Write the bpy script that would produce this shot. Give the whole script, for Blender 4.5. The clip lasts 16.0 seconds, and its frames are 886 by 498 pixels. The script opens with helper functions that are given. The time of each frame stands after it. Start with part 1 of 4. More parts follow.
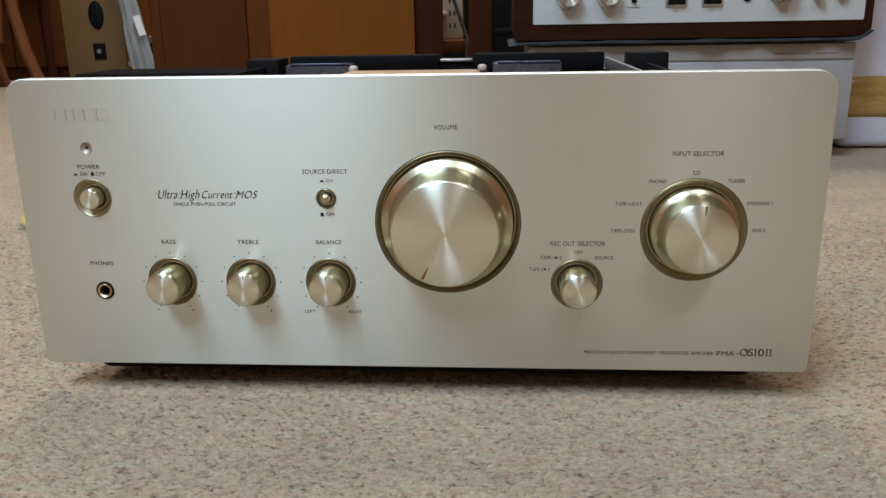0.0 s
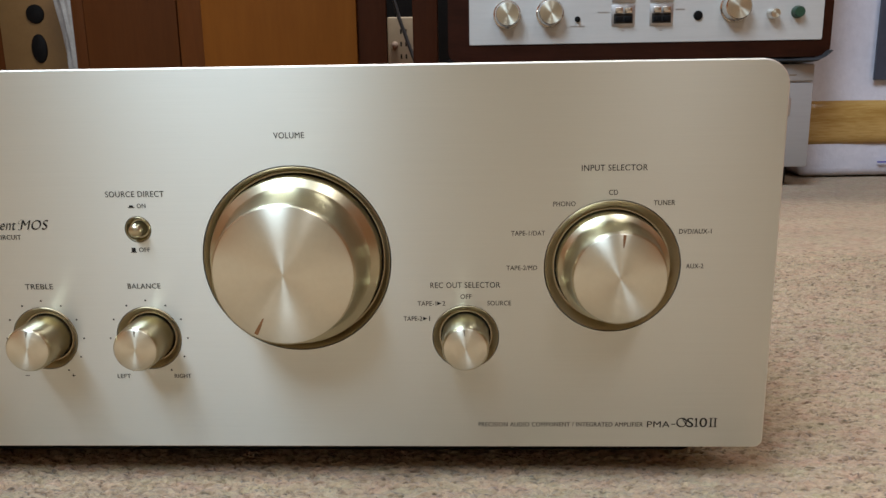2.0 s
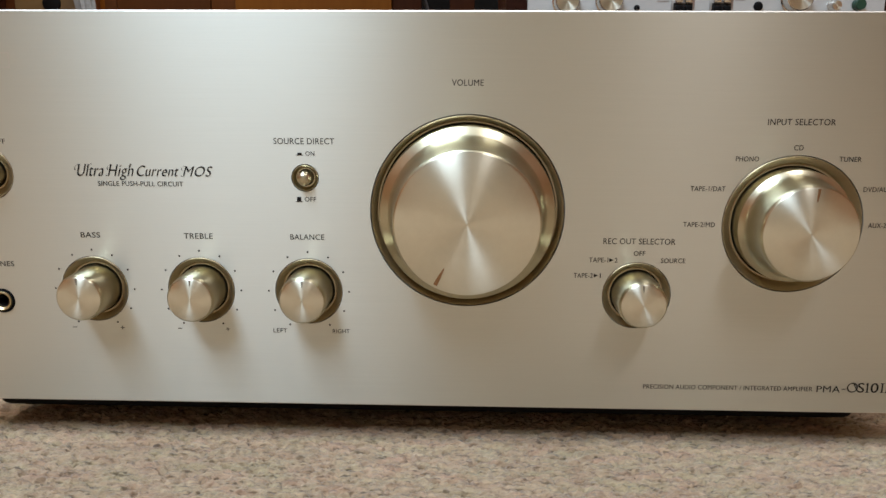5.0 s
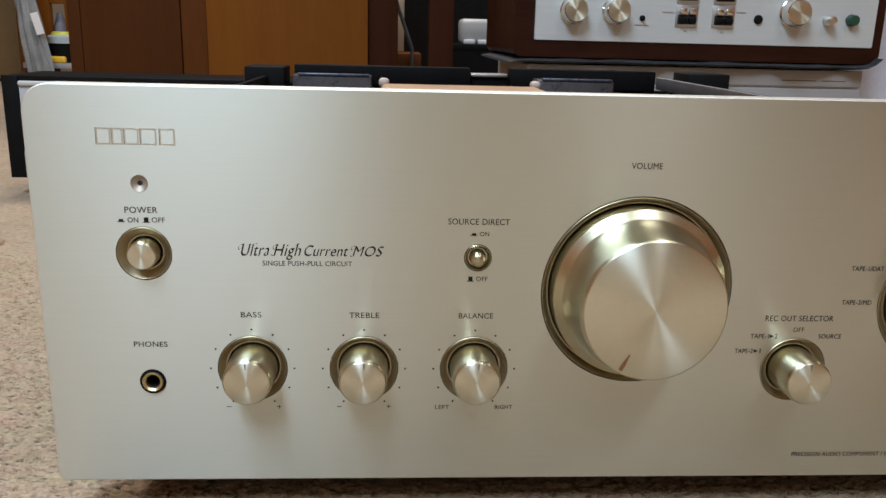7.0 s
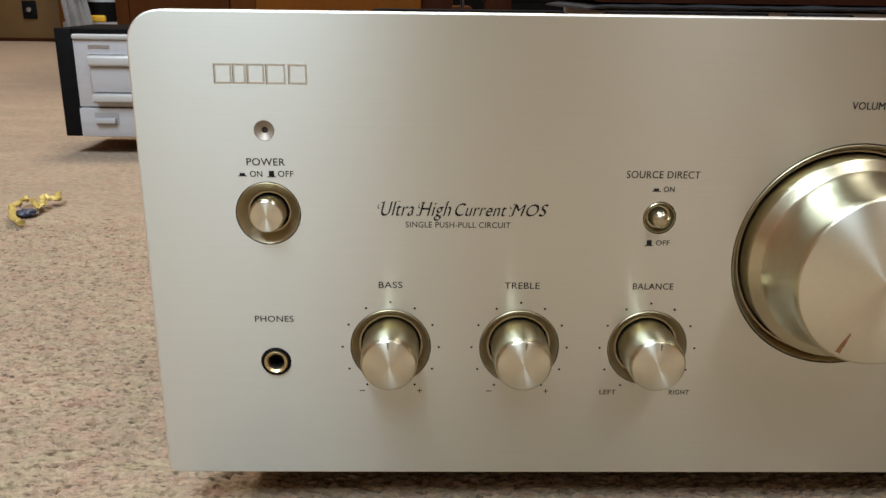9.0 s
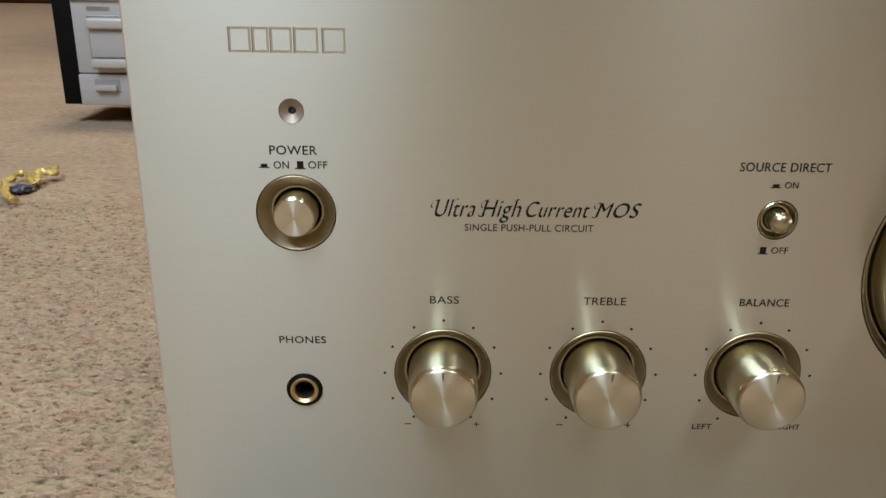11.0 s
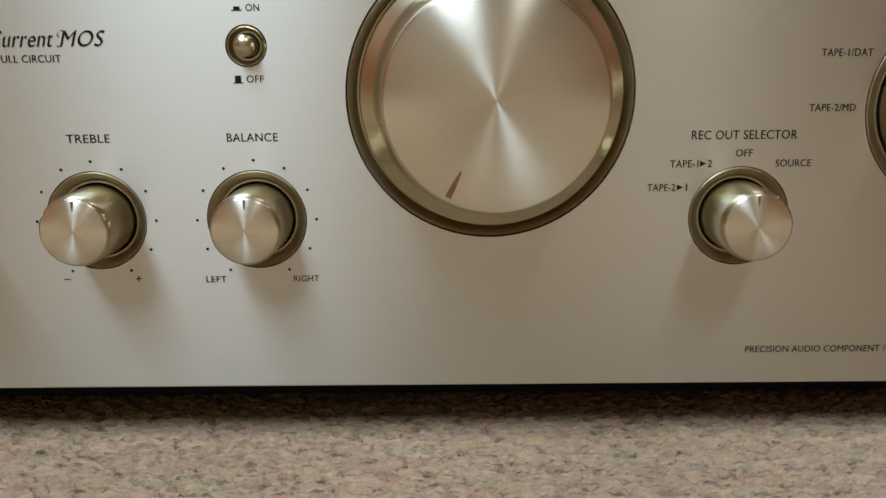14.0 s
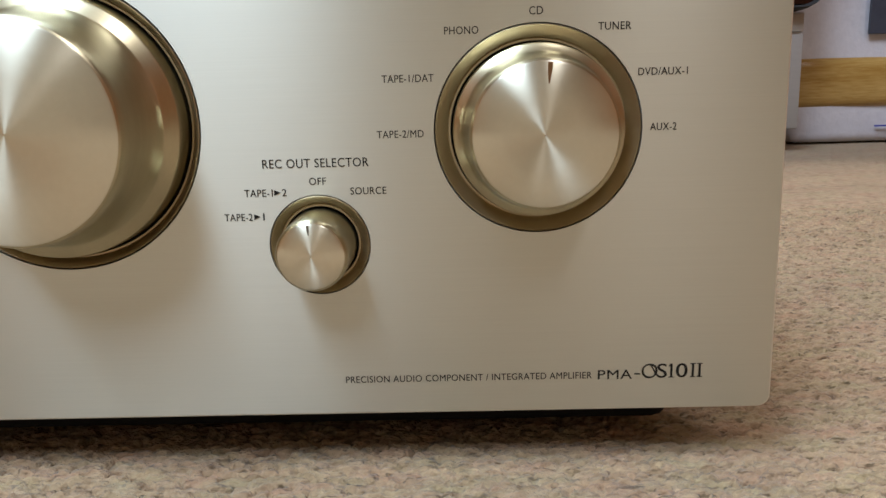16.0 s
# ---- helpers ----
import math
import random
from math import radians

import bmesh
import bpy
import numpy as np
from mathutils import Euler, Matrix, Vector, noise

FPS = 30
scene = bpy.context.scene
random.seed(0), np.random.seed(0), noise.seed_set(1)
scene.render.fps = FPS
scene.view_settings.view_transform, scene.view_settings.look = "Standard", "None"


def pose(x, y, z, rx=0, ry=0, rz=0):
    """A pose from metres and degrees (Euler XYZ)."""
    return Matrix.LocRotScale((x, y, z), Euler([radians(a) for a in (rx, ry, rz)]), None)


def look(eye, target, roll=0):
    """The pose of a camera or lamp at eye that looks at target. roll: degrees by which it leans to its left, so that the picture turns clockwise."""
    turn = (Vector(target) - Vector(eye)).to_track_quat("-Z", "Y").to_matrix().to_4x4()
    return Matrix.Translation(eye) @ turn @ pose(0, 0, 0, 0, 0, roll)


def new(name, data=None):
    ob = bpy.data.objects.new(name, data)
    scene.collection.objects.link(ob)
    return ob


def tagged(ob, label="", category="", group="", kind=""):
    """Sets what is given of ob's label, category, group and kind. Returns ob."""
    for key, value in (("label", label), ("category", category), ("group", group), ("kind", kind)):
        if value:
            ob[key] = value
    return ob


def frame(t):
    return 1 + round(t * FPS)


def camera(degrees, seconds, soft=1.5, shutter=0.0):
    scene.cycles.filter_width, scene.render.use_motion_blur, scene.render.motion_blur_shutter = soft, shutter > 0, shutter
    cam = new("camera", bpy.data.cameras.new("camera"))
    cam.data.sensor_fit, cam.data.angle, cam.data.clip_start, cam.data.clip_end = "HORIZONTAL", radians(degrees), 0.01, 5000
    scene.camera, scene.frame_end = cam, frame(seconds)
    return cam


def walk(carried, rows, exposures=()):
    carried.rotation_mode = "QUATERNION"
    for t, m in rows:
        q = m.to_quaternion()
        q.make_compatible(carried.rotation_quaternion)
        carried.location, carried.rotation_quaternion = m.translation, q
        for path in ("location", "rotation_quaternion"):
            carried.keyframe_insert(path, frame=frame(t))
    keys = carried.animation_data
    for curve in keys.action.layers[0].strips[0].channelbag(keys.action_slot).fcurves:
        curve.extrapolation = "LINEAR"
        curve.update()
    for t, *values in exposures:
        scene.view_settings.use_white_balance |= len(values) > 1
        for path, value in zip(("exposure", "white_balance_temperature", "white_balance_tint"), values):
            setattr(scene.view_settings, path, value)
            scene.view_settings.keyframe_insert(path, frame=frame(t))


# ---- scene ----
cam = camera(57.06, 16.0)
PATH = [
    (0, (0.04950, -0.42556, 0.20846), (0.01348, 0.05411, 0.07203), -0.98),
    (0.5, (0.06693, -0.38791, 0.17287), (0.02248, 0.09552, 0.05320), -0.53),
    (1, (0.07946, -0.35462, 0.15756), (0.03679, 0.13093, 0.04614), 1.19),
    (1.5, (0.08505, -0.33496, 0.14932), (0.05421, 0.15219, 0.04102), 1.00),
    (2, (0.09405, -0.32639, 0.18273), (0.07493, 0.16003, 0.06859), -0.96),
    (2.5, (0.08850, -0.33360, 0.17180), (0.07189, 0.15127, 0.05086), -1.35),
    (3, (0.09670, -0.32933, 0.16826), (0.08001, 0.15466, 0.04386), -1.20),
    (3.5, (0.09748, -0.32707, 0.16976), (0.08225, 0.15804, 0.04962), -1.04),
    (4, (0.08875, -0.32245, 0.16146), (0.07450, 0.16372, 0.04552), -0.49),
    (4.5, (0.06612, -0.31959, 0.15715), (0.05078, 0.16709, 0.04356), -0.23),
    (5, (0.02085, -0.32512, 0.16151), (0.00540, 0.16191, 0.04940), 0.21),
    (5.2, (0.01086, -0.32796, 0.16096), (-0.00761, 0.15979, 0.05252), 0.34),
    (7.3, (-0.10680, -0.31102, 0.20410), (-0.06332, 0.16808, 0.06780), 1.00),
    (7.5, (-0.12137, -0.31548, 0.20216), (-0.07170, 0.16174, 0.06146), 0.65),
    (8, (-0.12029, -0.29996, 0.17825), (-0.08883, 0.18250, 0.05082), 0.09),
    (8.5, (-0.11217, -0.28490, 0.16785), (-0.09037, 0.19890, 0.04350), 0.39),
    (8.7, (-0.11693, -0.27619, 0.18446), (-0.10245, 0.20511, 0.04976), 0.86),
    (10.8, (-0.13663, -0.20812, 0.19181), (-0.13157, 0.25892, 0.01335), 0.64),
    (11, (-0.13963, -0.20979, 0.18256), (-0.13181, 0.26004, 0.01167), 0.90),
    (11.5, (-0.14984, -0.21684, 0.15831), (-0.13676, 0.25993, 0.00825), 1.49),
    (12, (-0.15138, -0.21888, 0.13210), (-0.13581, 0.26333, 0.00083), 1.35),
    (12.5, (-0.11796, -0.21979, 0.12156), (-0.10539, 0.26656, 0.00624), 0.53),
    (13, (-0.08007, -0.21916, 0.11555), (-0.06770, 0.26837, 0.00527), -0.06),
    (13.5, (-0.04550, -0.22332, 0.11811), (-0.03880, 0.26386, 0.00580), -0.23),
    (14, (0.00730, -0.22502, 0.11415), (0.00667, 0.26062, -0.00480), -0.49),
    (14.5, (0.06701, -0.22647, 0.11347), (0.07054, 0.25890, -0.00655), -0.56),
    (15, (0.10682, -0.22709, 0.10748), (0.10448, 0.25926, -0.00854), -1.03),
    (15.5, (0.12918, -0.22125, 0.10931), (0.12354, 0.26627, -0.00156), -2.37),
    (16, (0.12887, -0.22095, 0.11383), (0.11870, 0.26762, 0.00800), -1.56),
]
walk(cam, [(t, look(eye, target, roll)) for t, eye, target, roll in PATH], [
    (0.0, -0.07, 5520, 7.6), (0.5, -0.02, 5850, 11.5), (1.0, -0.02, 5900, 12.2), (4.5, -0.02, 5950, 12.2), (5.0, 0.01, 6000, 12.7), (7.5, -0.02, 5680, 9.1), (8.5, -0.02, 5920, 11.9),
    (11.0, -0.33, 6100, 11.7), (12.5, -0.34, 6050, 13.8), (13.5, -0.32, 6090, 14.2), (14.5, -0.15, 6100, 12.7), (16.0, -0.07, 6100, 12.7)])

# ---- world and light ----
world = bpy.data.worlds.new("world")
scene.world = world
world.use_nodes = True
world.node_tree.nodes["Background"].inputs[0].default_value = (0.9, 0.95, 1.0, 1)
world.node_tree.nodes["Background"].inputs[1].default_value = 0.05


def ceiling_lamp(name, x, y, z, sx, sy, watts, colour):
    data = bpy.data.lights.new(name, "AREA")
    data.shape, data.size, data.size_y, data.energy, data.color = "RECTANGLE", sx, sy, watts, colour
    ob = new(name, data)
    ob.matrix_world = pose(x, y, z, 0, 0, 0)
    return ob


ceiling_lamp("ceiling_lamp_west", -0.845, -1.42, 2.36, 0.97, 1.70, 110.0, (0.775, 0.915, 1.0))
ceiling_lamp("ceiling_lamp_east", 0.84, -1.42, 2.36, 0.34, 1.10, 20.0, (1.0, 0.955, 0.88))
ceiling_lamp("ceiling_lamp_north", -0.30, 1.45, 2.36, 1.00, 0.80, 58.0, (1.0, 0.88, 0.72))


# ---- materials ----
def shader(name, colour, rough=0.5, metal=0.0, **more):
    m = bpy.data.materials.new(name)
    m.use_nodes = True
    b = m.node_tree.nodes["Principled BSDF"]
    b.inputs["Base Color"].default_value = (*colour, 1)
    b.inputs["Roughness"].default_value, b.inputs["Metallic"].default_value = rough, metal
    for key, value in more.items():
        b.inputs[key.replace("_", " ")].default_value = value
    return m


def node(m, kind, **values):
    n = m.node_tree.nodes.new(kind)
    for key, value in values.items():
        if key in n.inputs:
            n.inputs[key].default_value = value
    return n


def join(m, a, b):
    m.node_tree.links.new(a, b)


def bsdf(m):
    return m.node_tree.nodes["Principled BSDF"]


def ramp(m, source, stops):
    r = node(m, "ShaderNodeValToRGB")
    while len(r.color_ramp.elements) < len(stops):
        r.color_ramp.elements.new(0.5)
    for e, (at, c) in zip(r.color_ramp.elements, stops):
        e.position, e.color = at, (*c, 1)
    join(m, source, r.inputs[0])
    return r


def coords(m, scale=(1, 1, 1)):
    tc, mp = node(m, "ShaderNodeTexCoord"), node(m, "ShaderNodeMapping", Scale=scale)
    join(m, tc.outputs["Object"], mp.inputs["Vector"])
    return mp.outputs[0]


def mottled(name, a, b, scale, rough=0.6, metal=0.0, stretch=(1, 1, 1), bump=0.0, spread=0.12, detail=5.0, fine=0.0, spec=0.5):
    """Two tones over two scales of noise, with roughness and a fine relief that follow them."""
    m = shader(name, a, rough, metal, Specular_IOR_Level=spec)
    v = coords(m, stretch)
    n1 = node(m, "ShaderNodeTexNoise", Scale=scale, Detail=detail, Roughness=0.6)
    n2 = node(m, "ShaderNodeTexNoise", Scale=scale * 7, Detail=3.0, Roughness=0.6)
    mix = node(m, "ShaderNodeMix")
    join(m, v, n1.inputs["Vector"]), join(m, v, n2.inputs["Vector"])
    mix.inputs[0].default_value = 0.4
    join(m, n1.outputs[0], mix.inputs[2]), join(m, n2.outputs[0], mix.inputs[3])
    r = ramp(m, mix.outputs[0], [(0.3, a), (0.7, b)])
    join(m, r.outputs[0], bsdf(m).inputs["Base Color"])
    rr = node(m, "ShaderNodeMapRange")
    rr.inputs["To Min"].default_value, rr.inputs["To Max"].default_value = max(rough - spread, 0.02), min(rough + spread, 1)
    join(m, mix.outputs[0], rr.inputs["Value"]), join(m, rr.outputs[0], bsdf(m).inputs["Roughness"])
    if bump:
        bp = node(m, "ShaderNodeBump", Strength=bump, Distance=fine or 0.0005)
        join(m, mix.outputs[0], bp.inputs["Height"]), join(m, bp.outputs[0], bsdf(m).inputs["Normal"])
    return m


def brushed(name, a, b, rough, aniso, axis, stretch, bump=0.05):
    """Brushed or turned metal: streaks along the stroke and an anisotropic gloss round the axis."""
    m = mottled(name, a, b, 60.0, rough, 1.0, stretch, bump, 0.010, 4.0, 0.00004)
    t = node(m, "ShaderNodeTangent")
    t.direction_type, t.axis = "RADIAL", axis
    bsdf(m).inputs["Anisotropic"].default_value, bsdf(m).inputs["Anisotropic Rotation"].default_value = aniso, 0.25
    join(m, t.outputs[0], bsdf(m).inputs["Tangent"])
    return m


GOLD_A, GOLD_B = (0.694, 0.702, 0.640), (0.734, 0.742, 0.678)
panel_metal = brushed("champagne_brushed_aluminium", GOLD_A, GOLD_B, 0.295, 0.93, "Z", (0.3, 42, 42), 0.0)
# Colour darkened to hold the dark surroundings that the knob sides reflect.
knob_metal = mottled("turned_aluminium_dark_reflection", (0.505, 0.462, 0.318), (0.56, 0.515, 0.36), 90.0, 0.28, 1.0, (1, 6, 1), 0.0, 0.012)
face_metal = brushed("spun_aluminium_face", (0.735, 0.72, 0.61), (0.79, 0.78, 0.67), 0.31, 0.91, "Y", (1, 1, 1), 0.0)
edge_metal = mottled("satin_aluminium_edge", (0.80, 0.78, 0.72), (0.85, 0.83, 0.77), 90.0, 0.5, 1.0)
# One even tone, darker and browner than the panel metal.
dish_metal = mottled("darker_dish_metal", (0.45, 0.375, 0.24), (0.50, 0.42, 0.275), 90.0, 0.42, 1.0)
dark_gap = shader("dark_gap", (0.012, 0.011, 0.010), 0.7)
print_ink = shader("printed_dark_ink", (0.014, 0.013, 0.012), 0.6, Specular_IOR_Level=0.15)
engraved = mottled("engraved_metal", (0.72, 0.71, 0.66), (0.78, 0.77, 0.72), 200.0, 0.38, 1.0)
pointer_mark = mottled("pointer_copper", (0.26, 0.155, 0.085), (0.36, 0.22, 0.125), 300.0, 0.30, 1.0)
pointer_grey = mottled("pointer_groove_metal", (0.26, 0.25, 0.23), (0.34, 0.33, 0.30), 300.0, 0.45, 1.0)
brass = mottled("jack_brass", (0.66, 0.52, 0.26), (0.74, 0.60, 0.34), 120.0, 0.38, 1.0)
black_plastic = mottled("black_plastic", (0.004, 0.004, 0.0042), (0.008, 0.008, 0.0083), 60.0, 0.55, spec=0.08)
black_steel = mottled("black_painted_steel", (0.0035, 0.0034, 0.0036), (0.007, 0.0068, 0.007), 40.0, 0.6, spec=0.07)
grey_steel = mottled("zinc_steel", (0.42, 0.42, 0.43), (0.56, 0.56, 0.57), 50.0, 0.35, 0.9)
copper_plate = mottled("copper_tan_cover", (0.42, 0.26, 0.15), (0.56, 0.37, 0.23), 40.0, 0.45, 0.35)
pcb_green = mottled("circuit_board", (0.030, 0.027, 0.030), (0.075, 0.066, 0.070), 60.0, 0.3)
# Bluish tone that stands in for glints on the power blocks.
blue_sheen = mottled("bluish_sheen_metal", (0.07, 0.085, 0.13), (0.20, 0.22, 0.29), 80.0, 0.3, 0.8)
grey_rubber = mottled("grey_rubber", (0.055, 0.060, 0.072), (0.085, 0.090, 0.105), 60.0, 0.5)
cream_part = mottled("cream_ceramic", (0.40, 0.31, 0.26), (0.52, 0.42, 0.36), 80.0, 0.6)
silver_front = mottled("silver_grey_front", (0.43, 0.43, 0.435), (0.49, 0.49, 0.495), 20.0, 0.45, 0.1, (0.3, 8, 8))
deck_silver = mottled("warm_silver_front", (0.335, 0.328, 0.326), (0.385, 0.378, 0.376), 20.0, 0.45, 0.25, (0.3, 8, 8))
white_face = mottled("white_silver_faceplate", (0.50, 0.505, 0.49), (0.56, 0.565, 0.55), 30.0, 0.45, 0.2, (0.4, 6, 6))
chrome = mottled("polished_knob_metal", (0.66, 0.63, 0.58), (0.74, 0.71, 0.66), 60.0, 0.2, 1.0)
walnut = mottled("dark_walnut", (0.014, 0.0036, 0.0016), (0.034, 0.0088, 0.0038), 9.0, 0.36, 0.0, (1, 8, 8), 0.05, spec=0.16)
cloth = mottled("dark_grey_cloth", (0.008, 0.009, 0.011), (0.036, 0.038, 0.043), 40.0, 0.95, 0.0, (1, 1, 1), 0.4)
brown_wood = mottled("brown_veneer", (0.060, 0.0190, 0.0042), (0.082, 0.0270, 0.0060), 5.0, 0.55, 0.0, (6, 6, 0.6), 0.03, spec=0.1)
orange_wood = mottled("orange_wood_veneer", (0.152, 0.050, 0.0060), (0.192, 0.067, 0.0085), 4.0, 0.55, 0.0, (6, 6, 0.6), 0.03, spec=0.1)
dark_wood = mottled("dark_brown_wood", (0.030, 0.0085, 0.0030), (0.048, 0.0150, 0.0056), 6.0, 0.6, 0.0, (6, 6, 0.8), 0.03, spec=0.08)
stile_wood = mottled("reddish_brown_stile", (0.085, 0.026, 0.0055), (0.115, 0.038, 0.008), 5.0, 0.55, 0.0, (6, 6, 0.6), 0.03, spec=0.1)
wall_warm_tone = mottled("warm_reflection_wall", (0.235, 0.080, 0.012), (0.30, 0.110, 0.018), 4.0, 0.45, 0.0, (6, 6, 0.6), 0.03)
red_wood = mottled("reddish_wood", (0.10, 0.032, 0.0085), (0.155, 0.054, 0.015), 6.0, 0.6, 0.0, (6, 6, 0.8), 0.03, spec=0.2)
tan_baffle = mottled("tan_board", (0.130, 0.074, 0.023), (0.165, 0.099, 0.034), 12.0, 0.6, 0.0, (1, 1, 1), 0.05)
beige_plastic = mottled("beige_plastic", (0.42, 0.36, 0.26), (0.50, 0.43, 0.32), 30.0, 0.5)
wrap_white = mottled("white_plastic_film", (0.52, 0.51, 0.585), (0.65, 0.64, 0.71), 14.0, 0.17, 0.0, (1, 1, 1), 0.45, 0.08, 6.0, 0.005)
# Dark streaks are stains; the pale ones paint gloss into the tape's colour.
pack_tape = mottled("brown_packing_tape", (0.28, 0.145, 0.026), (0.53, 0.35, 0.12), 9.0, 0.22, 0.0, (0.9, 4, 9), 0.25, 0.08, 5.0, 0.002)
label_blue = mottled("dark_blue_print", (0.028, 0.034, 0.055), (0.05, 0.058, 0.085), 30.0, 0.4)
label_sky = mottled("blue_plastic", (0.05, 0.09, 0.26), (0.09, 0.15, 0.38), 40.0, 0.35)
pale_blue = mottled("pale_blue_plastic", (0.34, 0.40, 0.44), (0.42, 0.48, 0.51), 30.0, 0.4)
pale_lilac = mottled("pale_lilac_plastic", (0.30, 0.29, 0.36), (0.38, 0.37, 0.44), 30.0, 0.35)
ink_blue = shader("blue_pen", (0.05, 0.06, 0.35), 0.5)
plastic_bag = mottled("grey_translucent_plastic", (0.17, 0.182, 0.188), (0.30, 0.315, 0.322), 16.0, 0.32, 0.0, (1, 1, 1), 0.3, 0.08, 5.0, 0.004)
white_paper = mottled("white_paper", (0.72, 0.72, 0.74), (0.8, 0.8, 0.8), 30.0, 0.7)
yellow_paint = mottled("yellow_plastic", (0.72, 0.42, 0.02), (0.80, 0.50, 0.04), 30.0, 0.4)
lime_paint = mottled("lime_plastic", (0.50, 0.52, 0.06), (0.62, 0.62, 0.10), 30.0, 0.4)
foil_gold = mottled("gold_wire_tie", (0.22, 0.15, 0.03), (0.85, 0.66, 0.20), 170.0, 0.4, 0.2)
wall_paint = mottled("beige_wallpaper", (0.32, 0.265, 0.19), (0.37, 0.31, 0.23), 8.0, 0.85, 0.0, (1, 1, 1), 0.1)
ceiling_paint = mottled("white_ceiling_board", (0.70, 0.68, 0.64), (0.76, 0.74, 0.70), 6.0, 0.9)
green_knob = shader("dark_green_knob", (0.02, 0.06, 0.035), 0.35)

carpet = shader("beige_loop_pile_carpet", (0.4, 0.35, 0.3), 0.95)
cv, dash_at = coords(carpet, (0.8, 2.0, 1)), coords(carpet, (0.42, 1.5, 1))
# Dark dashes paint the shade in the gaps between the loops.
shade_dash = node(carpet, "ShaderNodeTexNoise", Scale=430.0, Detail=2.0)
join(carpet, dash_at, shade_dash.inputs["Vector"])
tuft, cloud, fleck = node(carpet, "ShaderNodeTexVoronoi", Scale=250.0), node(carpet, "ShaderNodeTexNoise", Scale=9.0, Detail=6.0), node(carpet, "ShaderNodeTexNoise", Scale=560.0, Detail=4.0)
patch = node(carpet, "ShaderNodeTexNoise", Scale=55.0, Detail=3.0)
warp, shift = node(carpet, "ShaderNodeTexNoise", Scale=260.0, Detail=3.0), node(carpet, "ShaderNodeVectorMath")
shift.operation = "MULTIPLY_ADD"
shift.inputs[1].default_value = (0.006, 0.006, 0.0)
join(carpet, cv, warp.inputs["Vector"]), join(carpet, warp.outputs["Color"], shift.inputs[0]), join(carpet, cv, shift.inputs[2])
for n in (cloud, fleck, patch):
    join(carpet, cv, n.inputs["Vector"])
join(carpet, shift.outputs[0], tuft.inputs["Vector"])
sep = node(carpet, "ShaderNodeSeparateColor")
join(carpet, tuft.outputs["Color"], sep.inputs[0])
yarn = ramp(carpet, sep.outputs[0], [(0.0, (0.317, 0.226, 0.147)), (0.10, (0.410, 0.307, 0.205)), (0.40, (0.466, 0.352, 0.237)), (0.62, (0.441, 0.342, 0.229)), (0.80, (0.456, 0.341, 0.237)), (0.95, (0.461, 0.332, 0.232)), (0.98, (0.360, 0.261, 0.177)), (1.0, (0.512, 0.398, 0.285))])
worn = ramp(carpet, cloud.outputs[0], [(0.3, (0.79, 0.78, 0.77)), (0.7, (0.97, 0.97, 0.97))])
hair = ramp(carpet, fleck.outputs[0], [(0.30, (0.80, 0.77, 0.74)), (0.45, (0.96, 0.95, 0.94)), (0.68, (1.10, 1.10, 1.09))])
blotch = ramp(carpet, patch.outputs[0], [(0.30, (0.90, 0.78, 0.73)), (0.48, (0.93, 0.90, 0.85)), (0.68, (0.87, 0.92, 0.81))])
# Low end of this ramp is the painted shade of the pile gaps.
gaps = ramp(carpet, shade_dash.outputs[0], [(0.29, (0.36, 0.335, 0.30)), (0.41, (0.90, 0.88, 0.86)), (0.55, (1.01, 1.01, 1.01)), (0.72, (1.16, 1.16, 1.16))])
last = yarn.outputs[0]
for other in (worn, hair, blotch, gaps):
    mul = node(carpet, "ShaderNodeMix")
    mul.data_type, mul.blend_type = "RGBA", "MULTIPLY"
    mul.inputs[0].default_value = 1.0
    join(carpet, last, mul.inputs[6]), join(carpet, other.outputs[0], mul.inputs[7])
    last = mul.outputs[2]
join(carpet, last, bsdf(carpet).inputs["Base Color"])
cb = node(carpet, "ShaderNodeBump", Strength=0.9, Distance=0.0018)
join(carpet, fleck.outputs[0], cb.inputs["Height"]), join(carpet, cb.outputs[0], bsdf(carpet).inputs["Normal"])
bsdf(carpet).inputs["Sheen Weight"].default_value = 0.15


# ---- mesh helpers ----
def finish(name, bm, material, smooth=35):
    bmesh.ops.recalc_face_normals(bm, faces=bm.faces)
    me = bpy.data.meshes.new(name)
    bm.to_mesh(me)
    bm.free()
    if smooth:
        me.polygons.foreach_set("use_smooth", [True] * len(me.polygons))
        me.set_sharp_from_angle(angle=radians(smooth))
    me.materials.append(material)
    return me


def part(name, bm, material, parent, label="", at=(0, 0, 0), smooth=35):
    """One mesh under a thing or a part, in its parent's space."""
    ob = new(name, bm if isinstance(bm, bpy.types.Mesh) else finish(name, bm, material, smooth))
    ob.parent, ob.location = parent, at
    return tagged(ob, label)


def thing(name, label, category, m=None, group="", kind=""):
    ob = new(name)
    ob.matrix_basis = m or Matrix()
    return tagged(ob, label, category, group, kind)


def solid(name, bm, material, label, category, m=None, group="", kind="", smooth=35):
    """A thing that is one mesh."""
    ob = new(name, finish(name, bm, material, smooth))
    ob.matrix_basis = m or Matrix()
    return tagged(ob, label, category, group, kind)


